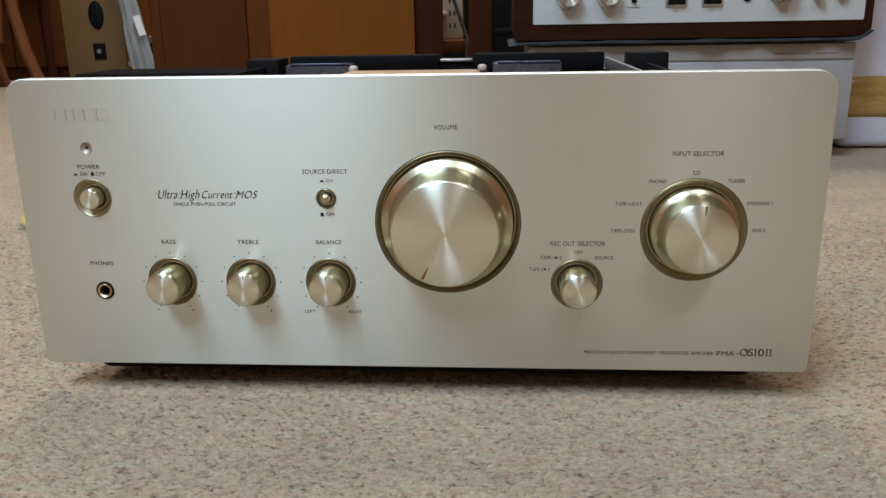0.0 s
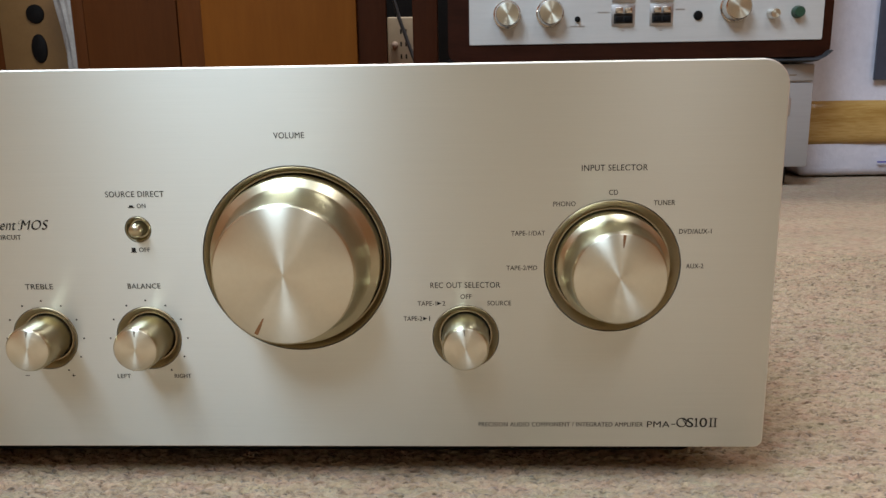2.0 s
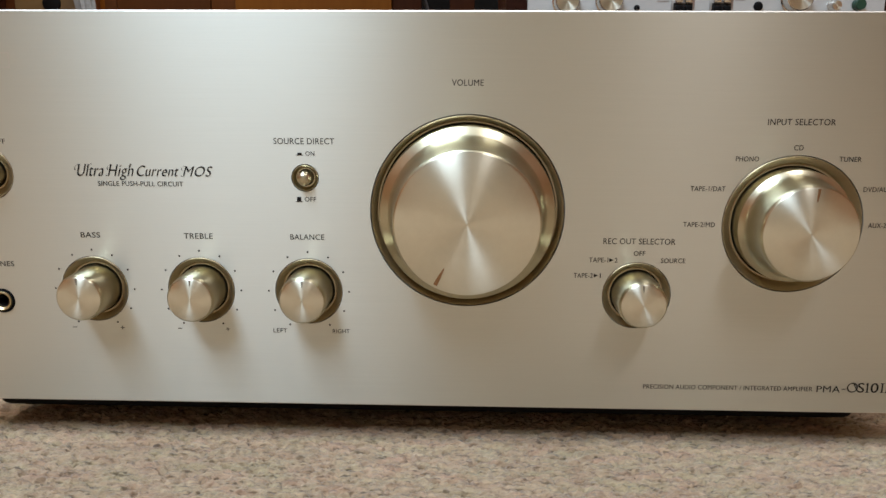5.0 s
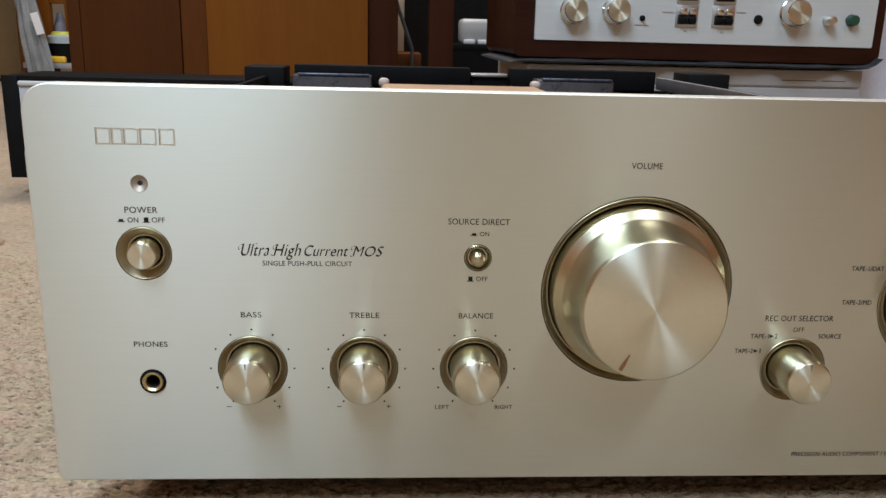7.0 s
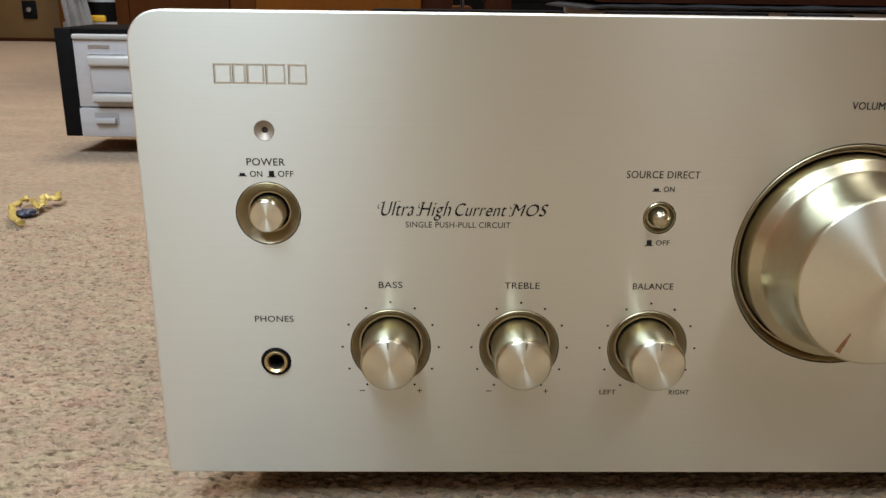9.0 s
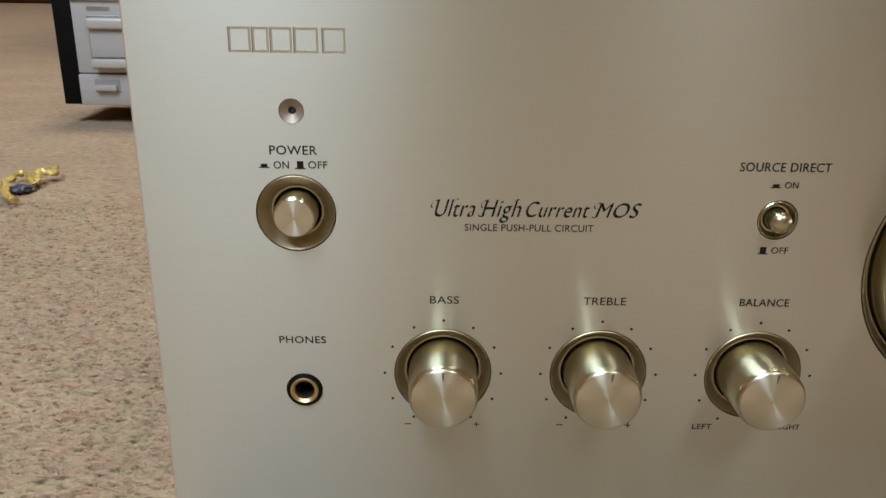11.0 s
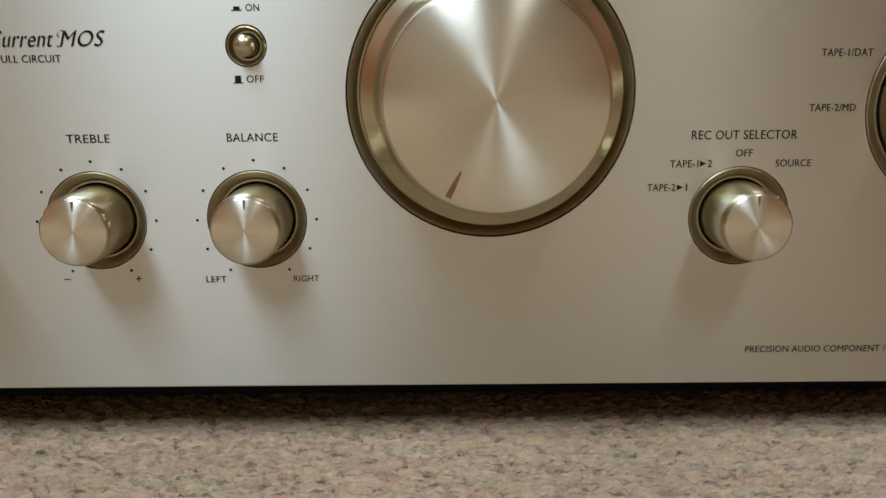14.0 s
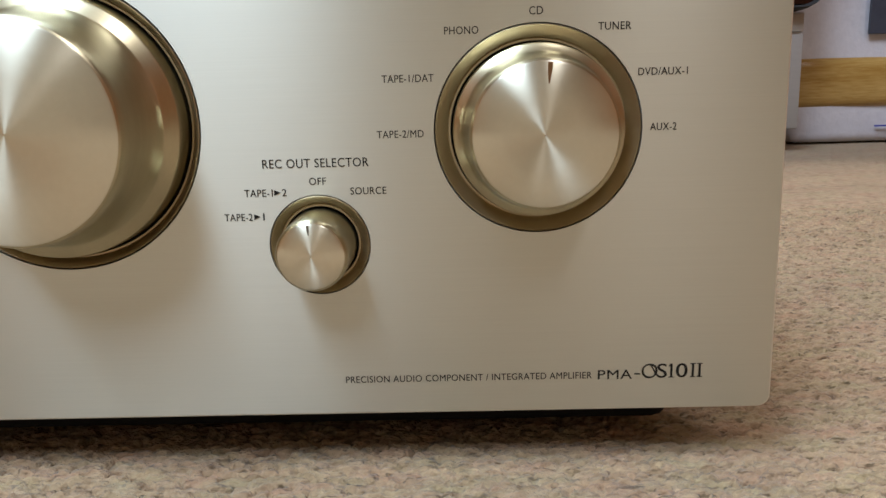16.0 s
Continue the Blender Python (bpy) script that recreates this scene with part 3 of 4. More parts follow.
# Swashes of the script capitals, the flags of its tall letters, and the tail in the model number.
for stroke in (
        [(-0.1373, 0.1199), (-0.1381, 0.1202), (-0.1390, 0.1197), (-0.1395, 0.1187), (-0.1391, 0.1180)],
        [(-0.1239, 0.1199), (-0.1248, 0.1202), (-0.1257, 0.1197), (-0.1260, 0.1187), (-0.1256, 0.1182)],
        [(-0.1249, 0.1163), (-0.1256, 0.1158), (-0.1265, 0.1158), (-0.1267, 0.1162)],
        [(-0.0934, 0.1196), (-0.0943, 0.1199), (-0.0951, 0.1195), (-0.0955, 0.1187), (-0.0951, 0.1182)],
        [(-0.0943, 0.1166), (-0.0948, 0.1159), (-0.0955, 0.1157), (-0.0959, 0.1160)],
        [(-0.1334, 0.1199), (-0.1327, 0.1206), (-0.1321, 0.1205)],
        [(-0.1172, 0.1199), (-0.1165, 0.1206), (-0.1158, 0.1205)]):
    part("script_swash", pen(stroke, 0.00016), print_ink, amp, smooth=0)
part("model_swash", pen([(0.1826, 0.0308), (0.1833, 0.0296), (0.1842, 0.0280), (0.1850, 0.0271), (0.1858, 0.0269)], 0.0002, 20), print_ink, amp, smooth=0)
part("model_dash", flat_marks([rect(0.1788, 0.0282, 0.0017, 0.00036)]), print_ink, amp, smooth=0)

for cx, cz in (BASS, TREBLE, BALANCE):
    for k in range(11):
        a = radians(-150 + 30 * k)
        part("scale_dot", flat_marks([disc(cx + 0.0168 * math.sin(a), cz + 0.0168 * math.cos(a), 0.00042)]), print_ink, amp, smooth=0)
for cx, cz in (BASS, TREBLE):
    part("minus_sign", flat_marks([rect(cx - 0.0102, 0.0510, 0.0019, 0.00028)]), print_ink, amp, smooth=0)
    part("plus_sign", flat_marks([rect(cx + 0.0102, 0.0510, 0.0017, 0.00028), rect(cx + 0.0102, 0.0510 + 0.0005, 0.00028, 0.0007), rect(cx + 0.0102, 0.0510 - 0.0005, 0.00028, 0.0007)]), print_ink, amp, smooth=0)
for x, z in ((0.0793, 0.0828), (0.0733, 0.0762)):
    part("arrow_sign", flat_marks([[(x - 0.0009, z - 0.0008), (x + 0.0009, z), (x - 0.0009, z + 0.0008)]]), print_ink, amp, smooth=0)
for x, z in ((-0.1836, 0.1290), (-0.0472, 0.1250)):
    part("pressed_sign", flat_marks([rect(x, z - 0.0003, 0.0028, 0.00028), rect(x, z + 0.00025, 0.0017, 0.0008)]), print_ink, amp, smooth=0)
for x, z in ((-0.1741, 0.1293), (-0.0480, 0.1066)):
    part("released_sign", flat_marks([rect(x, z - 0.0008, 0.0028, 0.00028), rect(x, z + 0.00025, 0.0017, 0.0018)]), print_ink, amp, smooth=0)

# The model number in a narrow serif face, letter by letter.
for text, x, w, h in (("O", 0.1823, 0.0044, 0.0043), ("S", 0.18585, 0.0027, 0.0043), ("0", 0.19145, 0.0032, 0.0043)):
    part("model_lettering", lettering(text, w, h, 0.0, 0.0 if text == "O" else 0.00006, 0.00012 if text == "O" else 0.0), None, amp, "", (x, INK_Y, 0.0290))
for x in (0.1885, 0.1946, 0.1965):
    stem = [rect(x, 0.0290, 0.00062, 0.0042), rect(x - 0.00055, 0.02703, 0.00048, 0.00026), rect(x + 0.00055, 0.02703, 0.00048, 0.00026)]
    stem += [[(x - 0.0009, 0.0301), (x - 0.00031, 0.0304), (x - 0.00031, 0.0311)]] if x < 0.19 else [rect(x - 0.00055, 0.03097, 0.00048, 0.00026), rect(x + 0.00055, 0.03097, 0.00048, 0.00026)]
    part("model_lettering", flat_marks(stem), print_ink, amp, smooth=0)

# The maker's mark, as five plain engraved shapes.
for x0, x1 in ((-0.1906, -0.1851), (-0.1847, -0.1806), (-0.1802, -0.1748), (-0.1743, -0.1682), (-0.1672, -0.1614)):
    z0, z1, w = 0.1584, 0.1646, 0.00055
    bm = bmesh.new()
    for pts in ((x0, x0 + w, z0, z1), (x1 - w, x1, z0, z1), (x0 + w, x1 - w, z0, z0 + w), (x0 + w, x1 - w, z1 - w, z1)):
        box(pts[0], pts[1], -0.00006, 0.0002, pts[2], pts[3], bm=bm)
    mark = part("engraved_mark", bm, engraved, amp, "plain engraved shape", smooth=0)
    part("engraved_edge", box(x0 - 0.00010, x0 + 0.00012, -0.00011, 0.0002, z0, z1), pointer_grey, mark, "dark engraved edge", smooth=0)

# Chassis, open on top.
CW = 0.190
part("base_plate", box(-0.192, 0.192, 0.0125, 0.4300, 0.0080, 0.0230, 0.005, 3), black_steel, amp, "black steel base")
part("side_plate", box(-CW, -CW + 0.004, 0.0086, 0.4300, 0.0232, 0.1640, 0.0006), black_steel, amp)
part("side_plate", box(CW - 0.004, CW, 0.0086, 0.4300, 0.0232, 0.1640, 0.0006), black_steel, amp)
part("rear_panel", box(-CW, CW, 0.4302, 0.4340, 0.0200, 0.1560, 0.0006), black_steel, amp)
part("rear_rail", box(-0.166, -0.014, 0.4100, 0.4300, 0.1565, 0.1730, 0.001), black_steel, amp)
part("rear_rail", box(0.021, 0.150, 0.4100, 0.4300, 0.1565, 0.1735, 0.001), black_steel, amp)
part("rear_link", box(-0.0138, 0.0208, 0.4160, 0.4300, 0.1565, 0.1655, 0.001), black_steel, amp)
part("link_strip", box(-0.0135, 0.0190, 0.4130, 0.4300, 0.1657, 0.1685, 0.0008), grey_steel, amp, "bare metal strip")
part("corner_block", box(-0.205, -0.172, 0.3900, 0.4300, 0.1400, 0.1715, 0.0015, 2), black_plastic, amp, "black rounded corner block")
part("corner_block", box(0.172, 0.209, 0.3900, 0.4300, 0.1400, 0.1735, 0.0015, 2), black_plastic, amp, "black rounded corner block")
part("top_rail", box(0.1500, 0.1530, 0.0090, 0.4090, 0.1585, 0.1690, 0.0008), grey_steel, amp, "bare metal rail")
part("transformer_cover", box(-0.090, 0.030, 0.1400, 0.3200, 0.0232, 0.1640, 0.004, 3), copper_plate, amp, "copper tan metal cover")
for x in (-0.088, 0.031):
    part("wire_joint", box(x - 0.0042, x + 0.0042, 0.3340, 0.3420, 0.1600, 0.1672, 0.003, 3), cream_part, amp, "pale wire joint")
for x0, x1 in ((-0.164, -0.100), (0.041, 0.106)):
    cover = part("power_block", box(x0 - 0.001, x1 + 0.001, 0.3860, 0.4080, 0.0600, 0.1660, 0.002, 2), pcb_green, amp, "dark glossy power block")
    # Strip added as a painted sheen along the block's top edge.
    part("sheen_strip", box(x0 + 0.004, x1 - 0.001, 0.3852, 0.3898, 0.1650, 0.1672, 0.0006), blue_sheen, cover, "bluish sheen painted as a strip")
    for k in range(4):
        xa = x0 + 0.006 + k * 0.013
        part("capacitor", rod((xa, 0.282, 0.120), (xa, 0.282, 0.160), 0.0045, 14), black_plastic, amp)
for x in (-0.150, 0.150):
    for y in (0.060, 0.380):
        part("foot", rod((x, y, -0.001), (x, y, 0.0078), 0.024, 28, r2=0.026), black_plastic, amp, "round black rubber foot")


# ---- stacked units behind it ----
SY, SX0, SX1 = 0.72, 0.084, 0.5165
RISE = 0.0140
deck = thing("silver_component", "warm silver audio unit on the carpet under a walnut amplifier", "audio unit", pose(0, SY, RISE))
part("cabinet", box(SX0 + 0.004, SX1 - 0.004, 0.016, 0.330, 0.026, 0.1530, 0.002), deck_silver, deck)
part("upper_front", box(SX0, SX1, 0.0, 0.0155, 0.1335, 0.1544, 0.002), deck_silver, deck)
part("lower_front", box(SX0, SX1, 0.0, 0.0155, 0.0265, 0.1315, 0.002), deck_silver, deck)
part("seam", box(SX0 + 0.001, SX1 - 0.001, 0.006, 0.0150, 0.1316, 0.1334), grey_steel, deck, smooth=0)
part("lettering_bar", box(SX1 - 0.105, SX1 - 0.060, -0.0004, 0.0, 0.1405, 0.1416), tan_baffle, deck, "faint unreadable print", smooth=0)
part("lettering_bar", box(SX1 - 0.052, SX1 - 0.022, -0.0004, 0.0, 0.1405, 0.1416), tan_baffle, deck, "faint unreadable print", smooth=0)
part("flap_button", box(SX1 - 0.031, SX1 - 0.027, -0.002, 0.0, 0.092, 0.114, 0.0008), grey_steel, deck, "narrow metal catch")
for x in (SX0 + 0.045, SX1 - 0.035):
    for y in (0.045, 0.28):
        part("foot", rod((x, y, 0.0), (x, y, 0.0262), 0.024, 20), black_plastic, deck)

# A folded cloth between the two units.
def folded_cloth():
    xs, n = np.linspace(SX0 - 0.026, SX1 + 0.012, 60), 16
    bm = bmesh.new()
    rings = []
    for k, x in enumerate(xs):
        end = min(1.0, min(k, len(xs) - 1 - k) / 4 + 0.35)
        z = 0.0042 + 0.0002 * math.sin(x * 41) + 0.0002 * math.sin(x * 97 + 1)
        ring = []
        for i in range(n):
            a = 2 * math.pi * i / n
            ring.append(bm.verts.new((x, 0.150 + (0.168 + 0.005 * math.sin(x * 63) + 0.003 * math.sin(x * 141)) * math.copysign(abs(math.cos(a)) ** 0.4, math.cos(a)), z * (1 + math.sin(a)) * end + 0.014 * max(0.0, (x - SX1 + 0.010) / 0.022) ** 2)))
        rings.append(ring)
    for a, b in zip(rings, rings[1:]):
        for i in range(n):
            bm.faces.new((a[i], a[(i + 1) % n], b[(i + 1) % n], b[i]))
    bm.faces.new(rings[0]), bm.faces.new(rings[-1])
    return bm


solid("folded_cloth", folded_cloth(), cloth, "dark grey folded cloth between two audio units", "cloth", pose(0, SY, RISE + 0.1545))

WZ = RISE + 0.1545 + 0.0085
old = thing("vintage_amplifier", "silver-faced amplifier in a dark walnut case on a folded cloth", "amplifier", pose(0, SY, WZ))
wl, wr, wh = 0.064, 0.531, 0.175
case = plate([(-0.004, rounded(wl, wr, 0.0, wh, 0.012, 0.012)), (0.300, rounded(wl, wr, 0.0, wh, 0.012, 0.012))])
part("case", case, walnut, old, "dark walnut wooden case", smooth=30)
part("faceplate", plate([(-0.0060, rounded(0.0905, 0.5190, 0.0205, wh - 0.014, 0.002, 0.002)), (-0.0041, rounded(0.0900, 0.5195, 0.0200, wh - 0.0135, 0.002, 0.002))]), white_face, old, "white silver faceplate")


def round_control(name, x, z, r, depth, mat, label):
    ob = part(name, lathe([(r * 1.08, 0.0), (r * 1.08, -0.15 * depth), (r, -0.2 * depth), (r * 0.94, -0.92 * depth), (r * 0.86, -depth), (0.0, -depth * 0.97)], 36), mat, old, label, (x, -0.0061, z))
    if mat is chrome:
        part("face", lathe([(r * 0.86, -depth - 0.0002), (0.0, -depth - 0.0003)], 36), face_metal, ob, "spun metal face")


round_control("knob", 0.1365, 0.0560, 0.0155, 0.020, chrome, "polished metal knob")
round_control("knob", 0.1886, 0.0570, 0.0155, 0.020, chrome, "polished metal knob")
round_control("knob", 0.4116, 0.0600, 0.0165, 0.020, chrome, "polished metal knob")
round_control("small_knob", 0.4570, 0.0515, 0.0062, 0.014, chrome, "small metal knob")
round_control("green_knob", 0.4870, 0.0530, 0.0068, 0.010, green_knob, "small dark green knob")
round_control("socket", 0.3684, 0.0510, 0.0052, 0.003, black_plastic, "black headphone socket")
for x in (0.2778, 0.3239):
    for z0 in (0.0400, 0.0680):
        block = part("switch_block", box(x - 0.0140, x + 0.0140, -0.0075, -0.0061, z0, z0 + 0.0250, 0.0006), grey_steel, old, "metal framed pair of lever switches")
        part("slot", box(x - 0.0115, x + 0.0115, -0.0080, -0.0076, z0 + 0.0030, z0 + 0.0145), dark_gap, block, smooth=0)
        for k in (-0.0056, 0.0056):
            part("lever", box(x + k - 0.0044, x + k + 0.0044, -0.0150, -0.0081, z0 + 0.0045, z0 + 0.0110, 0.001), black_plastic, block)
            part("lever_cap", box(x + k - 0.0044, x + k + 0.0044, -0.0120, -0.0076, z0 + 0.0150, z0 + 0.0220, 0.001), chrome, block)
toggle = part("toggle_switch", lathe([(0.0034, 0.0), (0.0034, -0.0020), (0.0018, -0.0024), (0.0014, -0.0080), (0.0, -0.0085)], 16), black_plastic, old, "small dark toggle", (0.2225, -0.0061, 0.0490))
for x, z, w in ((0.2225, 0.0400, 0.018), (0.2778, 0.0340, 0.003), (0.3239, 0.0340, 0.003), (0.254, 0.056, 0.014), (0.346, 0.058, 0.012)):
    part("lettering_bar", box(x - w / 2, x + w / 2, -0.0064, -0.0061, z, z + 0.0014), grey_steel, old, "faint unreadable print", smooth=0)

# ---- wrapped box ----
def crumpled(x0, x1, y0, y1, z0, z1, amount, seed):
    bm = box(x0, x1, y0, y1, z0, z1, 0.012, 3)
    bmesh.ops.subdivide_edges(bm, edges=[e for e in bm.edges if e.calc_length() > 0.05], cuts=12, use_grid_fill=True)
    for v in bm.verts:
        d = noise.noise_vector(v.co * 13 + Vector((seed, 0, 0))) + 0.5 * noise.noise_vector(v.co * 34)
        v.co += Vector((d.x, d.y, d.z * 0.4)) * amount
        v.co.z = max(v.co.z, z0)
    return bm


BY = 0.80
wrapped = thing("wrapped_box", "white box in shiny plastic film with a brown tape band", "box", pose(0, BY, RISE))
part("plastic_film", crumpled(0.536, 1.08, 0.0, 0.40, 0.002, 0.42, 0.0035, 3.0), wrap_white, wrapped, "crinkled white plastic film", smooth=60)
part("tape_band", crumpled(0.531, 1.085, -0.0065, 0.405, 0.0445, 0.1055, 0.0012, 9.0), pack_tape, wrapped, "brown packing tape", smooth=60)
part("blue_label", box(0.623, 0.774, -0.0085, -0.0050, 0.131, 0.300, 0.0008), label_blue, wrapped, "dark blue printed label", smooth=0)
part("pen_mark", box(0.641, 0.686, -0.0060, -0.0035, 0.0210, 0.0228), ink_blue, wrapped, "blue pen stroke", smooth=0)

# ---- disc player ----
cd = thing("disc_player", "silver and black disc player standing on the carpet", "disc player", pose(0, 0.69, 0.0))
part("case", box(-0.5370, -0.106, 0.006, 0.105, 0.0210, 0.1420, 0.0015), black_steel, cd, "black steel case")
part("top_strip", box(-0.5205, -0.106, -0.004, 0.0055, 0.1362, 0.1420, 0.001), black_plastic, cd)
# Paler faceplate tone gives this edge its highlight.
part("top_bevel", box(-0.5205, -0.106, -0.0075, 0.0055, 0.1300, 0.1360, 0.0022, 3), white_face, cd, "bevelled edge with its highlight in the colour")
part("side_cheek", box(-0.5400, -0.5210, -0.004, 0.0055, 0.0210, 0.1420, 0.001), black_plastic, cd)
part("upper_front", box(-0.5205, -0.106, -0.004, 0.0055, 0.0550, 0.1298, 0.001), silver_front, cd, "silver upper front")
part("lower_front", box(-0.5205, -0.106, -0.007, 0.0055, 0.0210, 0.0538, 0.001), silver_front, cd, "silver lower front")
part("drawer_frame", box(-0.5045, -0.4225, -0.0050, -0.0041, 0.0600, 0.1150, 0.0004), grey_steel, cd, smooth=0)
part("disc_drawer", box(-0.5020, -0.4250, -0.0110, -0.0051, 0.0720, 0.1010, 0.002), silver_front, cd, "silver disc drawer")
# Lip and upper edge of the drawer: highlights put into a paler colour.
part("drawer_lip", box(-0.5010, -0.4250, -0.0180, -0.0051, 0.0620, 0.0710, 0.002), white_face, cd, "drawer lip in a paler highlight tone")
part("drawer_top", box(-0.5030, -0.4250, -0.0165, -0.0051, 0.1015, 0.1130, 0.003, 3), white_face, cd, "upper edge in a paler highlight tone")
part("drawer_button", box(-0.4345, -0.4288, -0.0125, -0.0111, 0.0890, 0.0985, 0.0008), deck_silver, cd, "small grey button")
part("display_window", box(-0.4150, -0.2000, -0.0050, -0.0041, 0.0700, 0.1150, 0.0004), black_plastic, cd, "dark display window", smooth=0)
part("power_button", box(-0.5020, -0.4790, -0.0130, -0.0071, 0.0370, 0.0430, 0.001), silver_front, cd, "silver push button")
part("button_frame", box(-0.5035, -0.4765, -0.0078, -0.0071, 0.0350, 0.0490, 0.0003), deck_silver, cd, smooth=0)
part("lettering_bar", box(-0.5040, -0.4800, -0.0045, -0.0041, 0.1200, 0.1240), grey_steel, cd, "grey unreadable mark", smooth=0)
for x in (-0.425, -0.170):
    for y in (0.035, 0.085):
        part("foot", rod((x, y, 0.0), (x, y, 0.0209), 0.016, 20), black_plastic, cd)

# ---- gold wire tie on the carpet ----
def crumpled_tube(points, r):
    fine = []
    for a, b in zip(points, points[1:]):
        fine += [tuple(Vector(a).lerp(Vector(b), k / 4)) for k in range(4)]
    bm = tube(fine + [points[-1]], r, 8, flat=0.7)
    for v in bm.verts:
        v.co += 0.0026 * noise.noise_vector(v.co * 240)
        v.co.z = max(v.co.z, 0.0)
    return bm


tie = thing("wire_tie", "twisted gold wire tie with a dark knot on the carpet", "wire tie", pose(-0.464, 0.432, 0.0010))
part("wire", crumpled_tube([(0.0150, -0.0560, 0.004), (0.0063, -0.0503, 0.005), (-0.0042, -0.0307, 0.006), (-0.0120, -0.0120, 0.007), (-0.0110, -0.0040, 0.006)], 0.0030), foil_gold, tie)
part("wire", crumpled_tube([(-0.0180, 0.0147, 0.005), (-0.0093, 0.0079, 0.007), (-0.0007, 0.0012, 0.007), (0.0095, -0.0130, 0.005), (0.0072, -0.0002, 0.006), (0.0017, 0.0150, 0.008), (0.0098, 0.0123, 0.007), (0.0150, 0.0143, 0.006), (0.0088, 0.0300, 0.008)], 0.0027), foil_gold, tie)
bm = bmesh.new()
bmesh.ops.create_icosphere(bm, subdivisions=3, radius=1.0)
for v in bm.verts:
    d = noise.noise(v.co * 1.9) * 0.35 + noise.noise(v.co * 4.0) * 0.2
    v.co = Vector((0.002 + 0.0085 * v.co.x * (1 + d), -0.0200 + 0.0075 * v.co.y * (1 + d), max(0.0, 0.0022 + 0.0034 * v.co.z * (1 + d))))
part("knot", bm, label_blue, tie, "dark blue knot", smooth=60)

# ---- furniture behind ----
cab = thing("wooden_cabinet", "brown and orange veneered cabinet standing on the carpet", "cabinet", pose(0, 1.335, 0.0))
part("body", box(-0.705, -0.134, 0.016, 0.420, 0.0, 0.80, 0.002), brown_wood, cab)
part("door", box(-0.678, -0.4918, -0.004, 0.0155, 0.03, 0.77, 0.002), brown_wood, cab, "dark brown door")
part("stile", box(-0.491, -0.4428, -0.0005, 0.0155, 0.0, 0.80, 0.002), stile_wood, cab, "reddish brown upright")
part("door", box(-0.442, -0.1340, -0.006, 0.0155, 0.0, 0.80, 0.002), orange_wood, cab, "orange wood door")
part("side_panel", box(-0.1335, -0.0760, 0.004, 0.022, 0.0, 0.80, 0.002), dark_wood, cab)
part("edge_post", box(-0.704, -0.679, -0.002, 0.0155, 0.0, 0.80, 0.002), brown_wood, cab)

rack = thing("wooden_rack", "tall dark wooden rack holding small devices", "rack", pose(0, 1.26, 0.0))
part("post", box(-0.0185, 0.0280, 0.0, 0.045, 0.0, 0.70, 0.002), dark_wood, rack)
part("shelf", box(-0.160, -0.0185, 0.460, 0.700, 0.1220, 0.1516, 0.001), red_wood, rack, "reddish shelf")
part("shelf", box(0.0282, 0.420, 0.440, 0.800, 0.1620, 0.1770, 0.001), black_steel, rack, "black shelf")
# Black sheet added behind the posts in place of the darkness there.
part("darkness_sheet", box(-0.230, 0.420, 1.335, 1.345, 0.0, 0.70), black_steel, rack, "dark sheet added for the darkness behind the rack", smooth=0)
part("side_board", box(0.421, 0.433, 0.0, 1.345, 0.0, 0.70), dark_wood, rack, smooth=0)
outlet = thing("outlet_box", "beige plastic outlet box on a wooden shelf", "outlet", pose(0, 1.88, 0.1518))
part("housing", box(-0.1290, -0.0590, 0.0, 0.050, 0.0, 0.137, 0.004, 3), beige_plastic, outlet)
for z in (0.030, 0.062, 0.094):
    part("socket_slot", box(-0.0960, -0.0915, -0.0012, 0.0, z, z + 0.012), dark_gap, outlet, smooth=0)
    part("socket_slot", box(-0.0830, -0.0785, -0.0012, 0.0, z, z + 0.012), dark_gap, outlet, smooth=0)
part("plug", lathe([(0.009, -0.0005), (0.008, -0.012), (0.005, -0.015), (0.0, -0.016)], 20), cream_part, outlet, "pale plug", (-0.1100, 0.0, 0.066))
device = thing("grey_device", "small pale grey device standing on a black shelf", "device", pose(0, 1.75, 0.1772))
part("body", box(0.078, 0.154, 0.0, 0.090, 0.0, 0.061, 0.010, 3), silver_front, device)
for x in (0.100, 0.135):
    part("foot_lip", box(x - 0.014, x + 0.014, -0.004, -0.0005, 0.001, 0.012, 0.002), white_paper, device, "bright white lip")
cable = tube([(-0.0960, 1.700, 0.330), (-0.0800, 1.698, 0.272), (-0.0560, 1.696, 0.205), (-0.0420, 1.694, 0.165), (-0.0400, 1.694, 0.105), (-0.0400, 1.690, 0.0035), (-0.0700, 1.660, 0.0035)], 0.0046)
solid("power_cable", cable, grey_rubber, "grey power cable hanging down to the carpet", "cable")

# ---- loudspeaker, carrier bag and small things by the wall ----
spk = thing("loudspeaker", "tan wooden loudspeaker with an oval port on the carpet", "loudspeaker", pose(-1.497, 2.70, 0.0, 0, 0, 0))
part("cabinet", box(-0.136, 0.136, 0.012, 0.120, 0.0, 0.75, 0.003), red_wood, spk)
part("baffle", box(-0.134, 0.1025, 0.0, 0.0118, 0.010, 0.74, 0.002), tan_baffle, spk, "tan front board")
part("edge_strip", box(0.1030, 0.134, 0.0, 0.0118, 0.010, 0.75, 0.002), orange_wood, spk, "orange wood edge")
part("plinth", box(-0.134, 0.134, -0.004, 0.0118, 0.0, 0.0095, 0.001), dark_wood, spk)
bm = lathe([(0.052, 0.0), (0.050, -0.006), (0.036, -0.010), (0.0, -0.012)], 40)
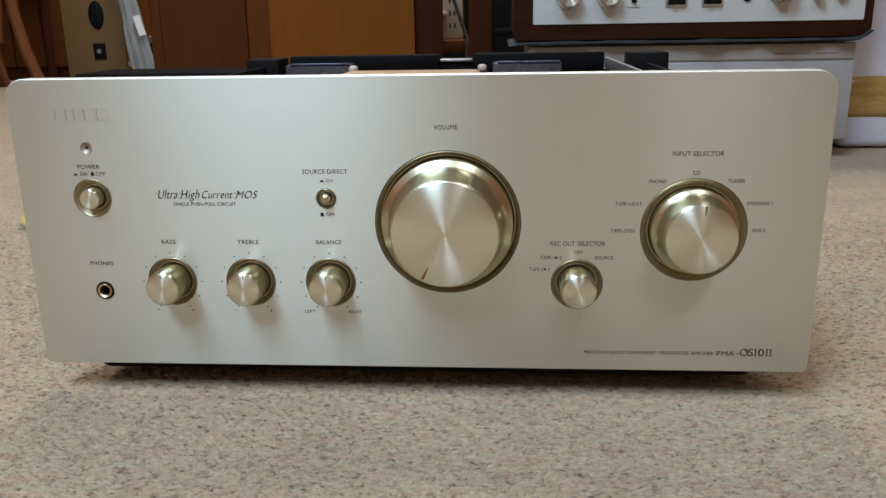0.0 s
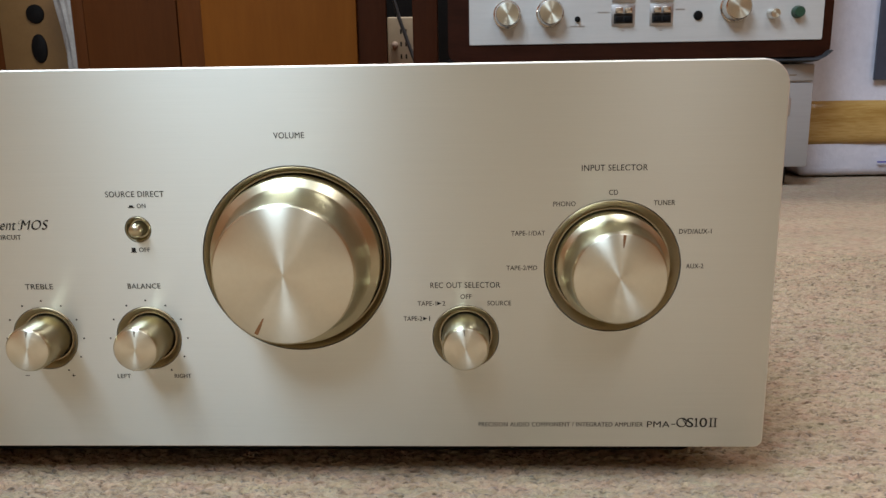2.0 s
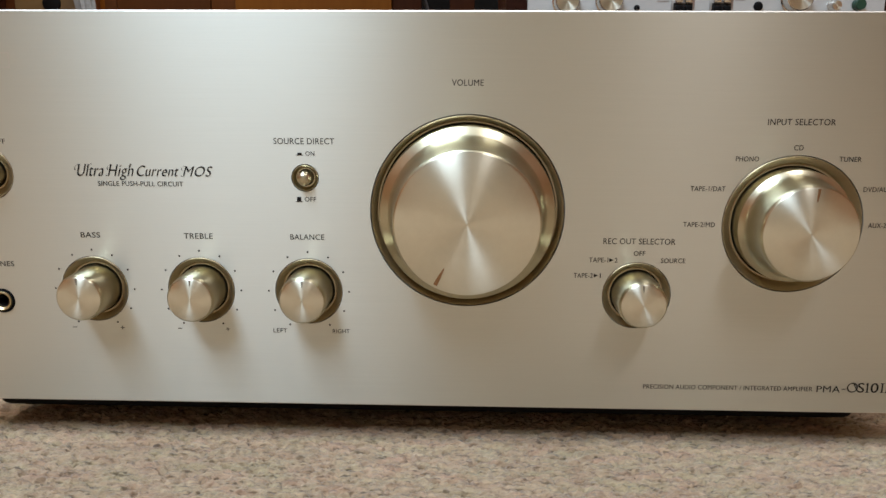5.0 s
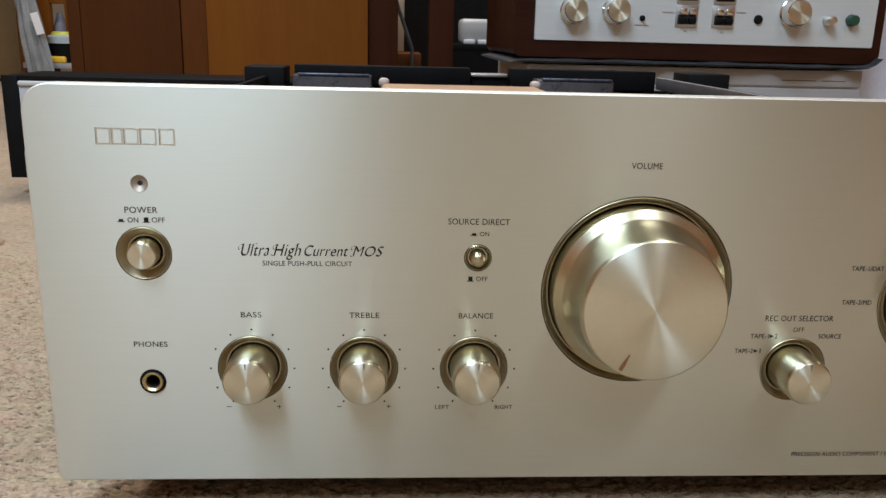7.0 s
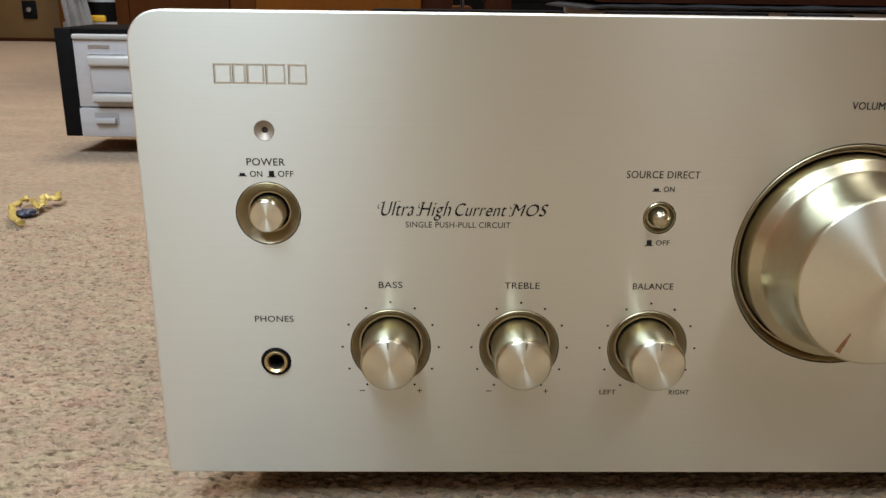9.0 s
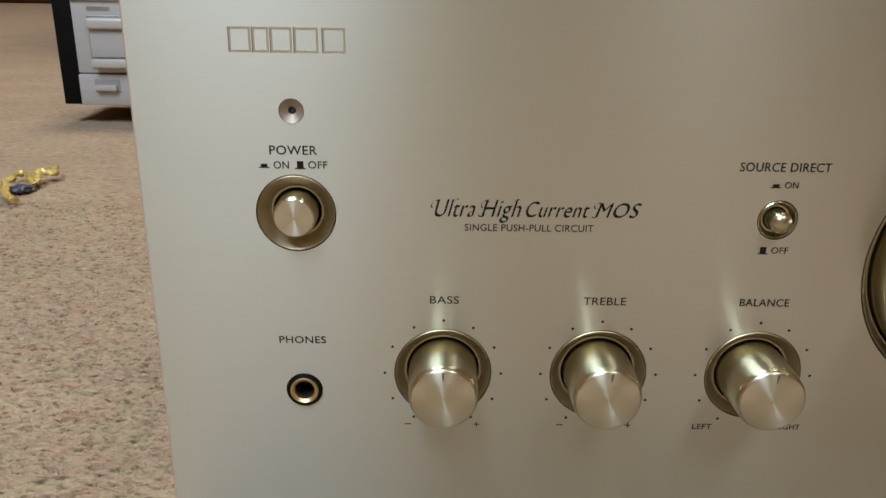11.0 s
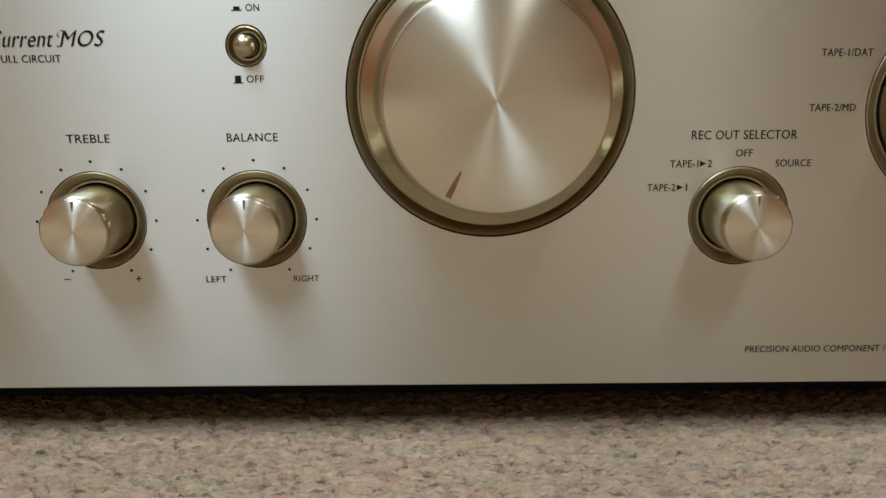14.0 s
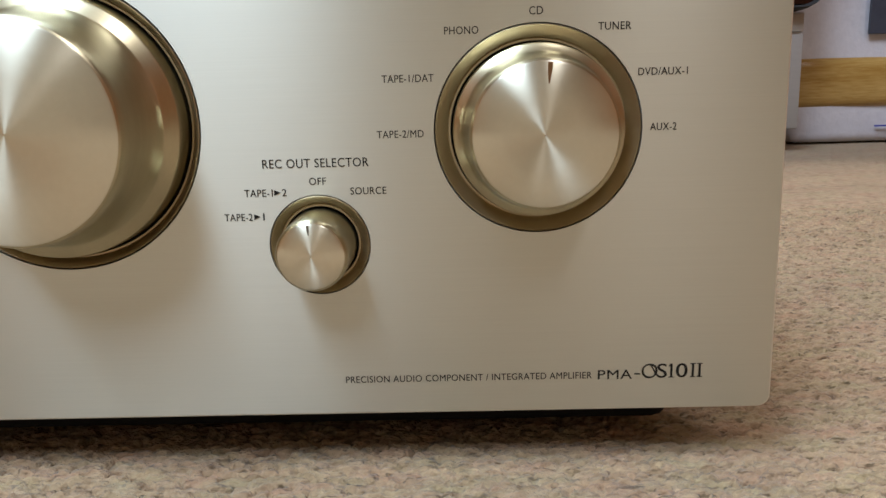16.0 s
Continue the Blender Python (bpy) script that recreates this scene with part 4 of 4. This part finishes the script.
for v in bm.verts:
    v.co.x *= 0.56
part("cone", bm, black_plastic, spk, "black oval driver", (0.004, -0.0005, 0.240))
bm = lathe([(0.034, 0.0), (0.032, -0.005), (0.020, -0.008), (0.0, -0.009)], 36)
part("upper_cone", bm, black_plastic, spk, "small black driver", (0.002, -0.0005, 0.362))
part("terminal_plate", box(-0.022, 0.026, -0.006, -0.0005, 0.076, 0.136, 0.002), black_plastic, spk, "black square plate")
part("terminal", lathe([(0.009, 0.0), (0.008, -0.006), (0.0, -0.007)], 16), grey_steel, spk, "", (0.002, -0.0062, 0.106))

side = thing("dark_cupboard", "dark reddish brown wooden cupboard by the wall", "cupboard", pose(-1.80, 2.72, 0.0))
part("body", box(-0.30, 0.215, 0.0, 0.40, 0.0, 1.10, 0.003), dark_wood, side)
part("door", box(-0.29, -0.045, -0.016, -0.0005, 0.05, 1.05, 0.003), brown_wood, side)
part("door", box(-0.040, 0.205, -0.016, -0.0005, 0.05, 1.05, 0.003), brown_wood, side)

stool = thing("wooden_chair", "reddish wooden chair with curved legs on the carpet", "chair", pose(-1.68, 2.38, 0.0))
part("leg", tube([(-0.02, 0, 0.0), (-0.025, 0, 0.15), (-0.01, 0.01, 0.30), (0.0, 0.02, 0.45)], 0.022, 10), red_wood, stool)
part("leg", tube([(0.105, 0.02, 0.0), (0.065, 0.02, 0.12), (0.040, 0.02, 0.25), (0.032, 0.02, 0.45)], 0.020, 10), red_wood, stool)
part("leg", tube([(-0.02, 0.34, 0.0), (-0.02, 0.33, 0.22), (0.0, 0.32, 0.45)], 0.022, 10), dark_wood, stool)
part("leg", tube([(-0.28, 0.34, 0.0), (-0.27, 0.33, 0.22), (-0.25, 0.32, 0.45)], 0.022, 10), dark_wood, stool)
part("seat", box(-0.31, 0.07, -0.03, 0.38, 0.4502, 0.48, 0.008, 3), red_wood, stool)


def hanging_bag():
    """A narrow bag hanging in long folds, leaning as it rises."""
    bm = bmesh.new()
    nz, nx = 44, 56
    rows = []
    for k in range(nz + 1):
        z = 0.52 * k / nz
        row = []
        for i in range(nx):
            a = 2 * math.pi * i / nx
            fold = 0.16 * math.sin(7 * a + 5 * z) + 0.10 * math.sin(12 * a - 9 * z + 1.0)
            w = (0.038 - 0.010 * k / nz) * (1 + fold)
            c = Vector((-0.120 * z + w * math.cos(a), 0.5 * w * math.sin(a), z))
            d = noise.noise_vector(Vector((c.x * 20, c.y * 20, z * 9)))
            row.append(bm.verts.new((c.x + 0.005 * d.x, c.y + 0.006 * d.y, z)))
        rows.append(row)
    for a, b in zip(rows, rows[1:]):
        for i in range(nx):
            bm.faces.new((a[i], a[(i + 1) % nx], b[(i + 1) % nx], b[i]))
    bm.faces.new(rows[0]), bm.faces.new(rows[-1])
    return bm


low = thing("low_shelf", "low pale grey shelf with an orange wooden frame", "shelf", pose(-1.255, 2.66, 0.0))
part("board", box(-0.116, 0.160, 0.0, 0.280, 0.050, 0.0680, 0.001), deck_silver, low, "pale grey board")
part("upright", box(-0.112, -0.065, 0.140, 0.170, 0.0682, 0.60, 0.003), orange_wood, low, "orange wood upright")
part("upright", box(-0.014, 0.020, 0.140, 0.170, 0.0682, 0.60, 0.003), orange_wood, low, "orange wood upright")
part("cross_rail", box(-0.0645, -0.0145, 0.144, 0.166, 0.270, 0.305, 0.002), orange_wood, low, "orange wood rail")
part("support", box(-0.114, -0.096, 0.01, 0.270, 0.0, 0.0498, 0.001), dark_wood, low)
part("support", box(0.140, 0.158, 0.01, 0.270, 0.0, 0.0498, 0.001), dark_wood, low)
bag = thing("plastic_bag", "grey crumpled plastic bag with a white tag on the carpet", "bag", pose(-1.289, 2.612, 0.0))
part("film", hanging_bag(), plastic_bag, bag, "grey crumpled plastic", smooth=60)
tag = box(-0.013, 0.013, -0.001, 0.001, -0.036, 0.036, 0.0004)
bmesh.ops.rotate(tag, verts=tag.verts, matrix=Matrix.Rotation(radians(-14), 3, "Y"))
part("paper_tag", tag, white_paper, bag, "white paper tag", (0.012, -0.030, 0.200), smooth=0)
tin = thing("black_tub", "black tub with a pale lid on a low shelf", "tub", pose(-1.257, 2.735, 0.0682))
part("tub", lathe([(0.0, 0.0), (0.046, 0.0), (0.049, 0.066), (0.0, 0.066)], 28), black_plastic, tin)
part("lid", lathe([(0.0, 0.0662), (0.051, 0.0662), (0.051, 0.088), (0.045, 0.094), (0.0, 0.094)], 28), pale_blue, tin, "pale blue-white lid")
part("cap", lathe([(0.0, 0.0942), (0.038, 0.0942), (0.034, 0.106), (0.0, 0.106)], 20), lime_paint, tin, "lime yellow cap")
for child in tin.children:
    child.matrix_basis = pose(0, 0, 0, 90)
solid("yellow_case", box(-0.030, 0.030, -0.010, 0.010, 0.0, 0.023, 0.006, 3), yellow_paint, "small bright yellow case on a low shelf", "case", pose(-1.258, 2.672, 0.0682))
blue = thing("blue_bottle", "slim blue bottle standing beside a black tub", "bottle", pose(-1.188, 2.730, 0.0682))
part("body", rod((0, 0, 0), (0, 0, 0.062), 0.014, 18), label_sky, blue)
part("cap", rod((0, 0, 0.0622), (0, 0, 0.074), 0.009, 16), black_plastic, blue)
bottle = thing("grey_bottle", "grey bottle standing on a low shelf", "bottle", pose(-1.312, 2.870, 0.0682))
part("body", rod((0, 0, 0), (0, 0, 0.130), 0.024, 20), pale_lilac, bottle)
part("neck", rod((0, 0, 0.1302), (0, 0, 0.170), 0.020, 20, r2=0.009), pale_lilac, bottle)
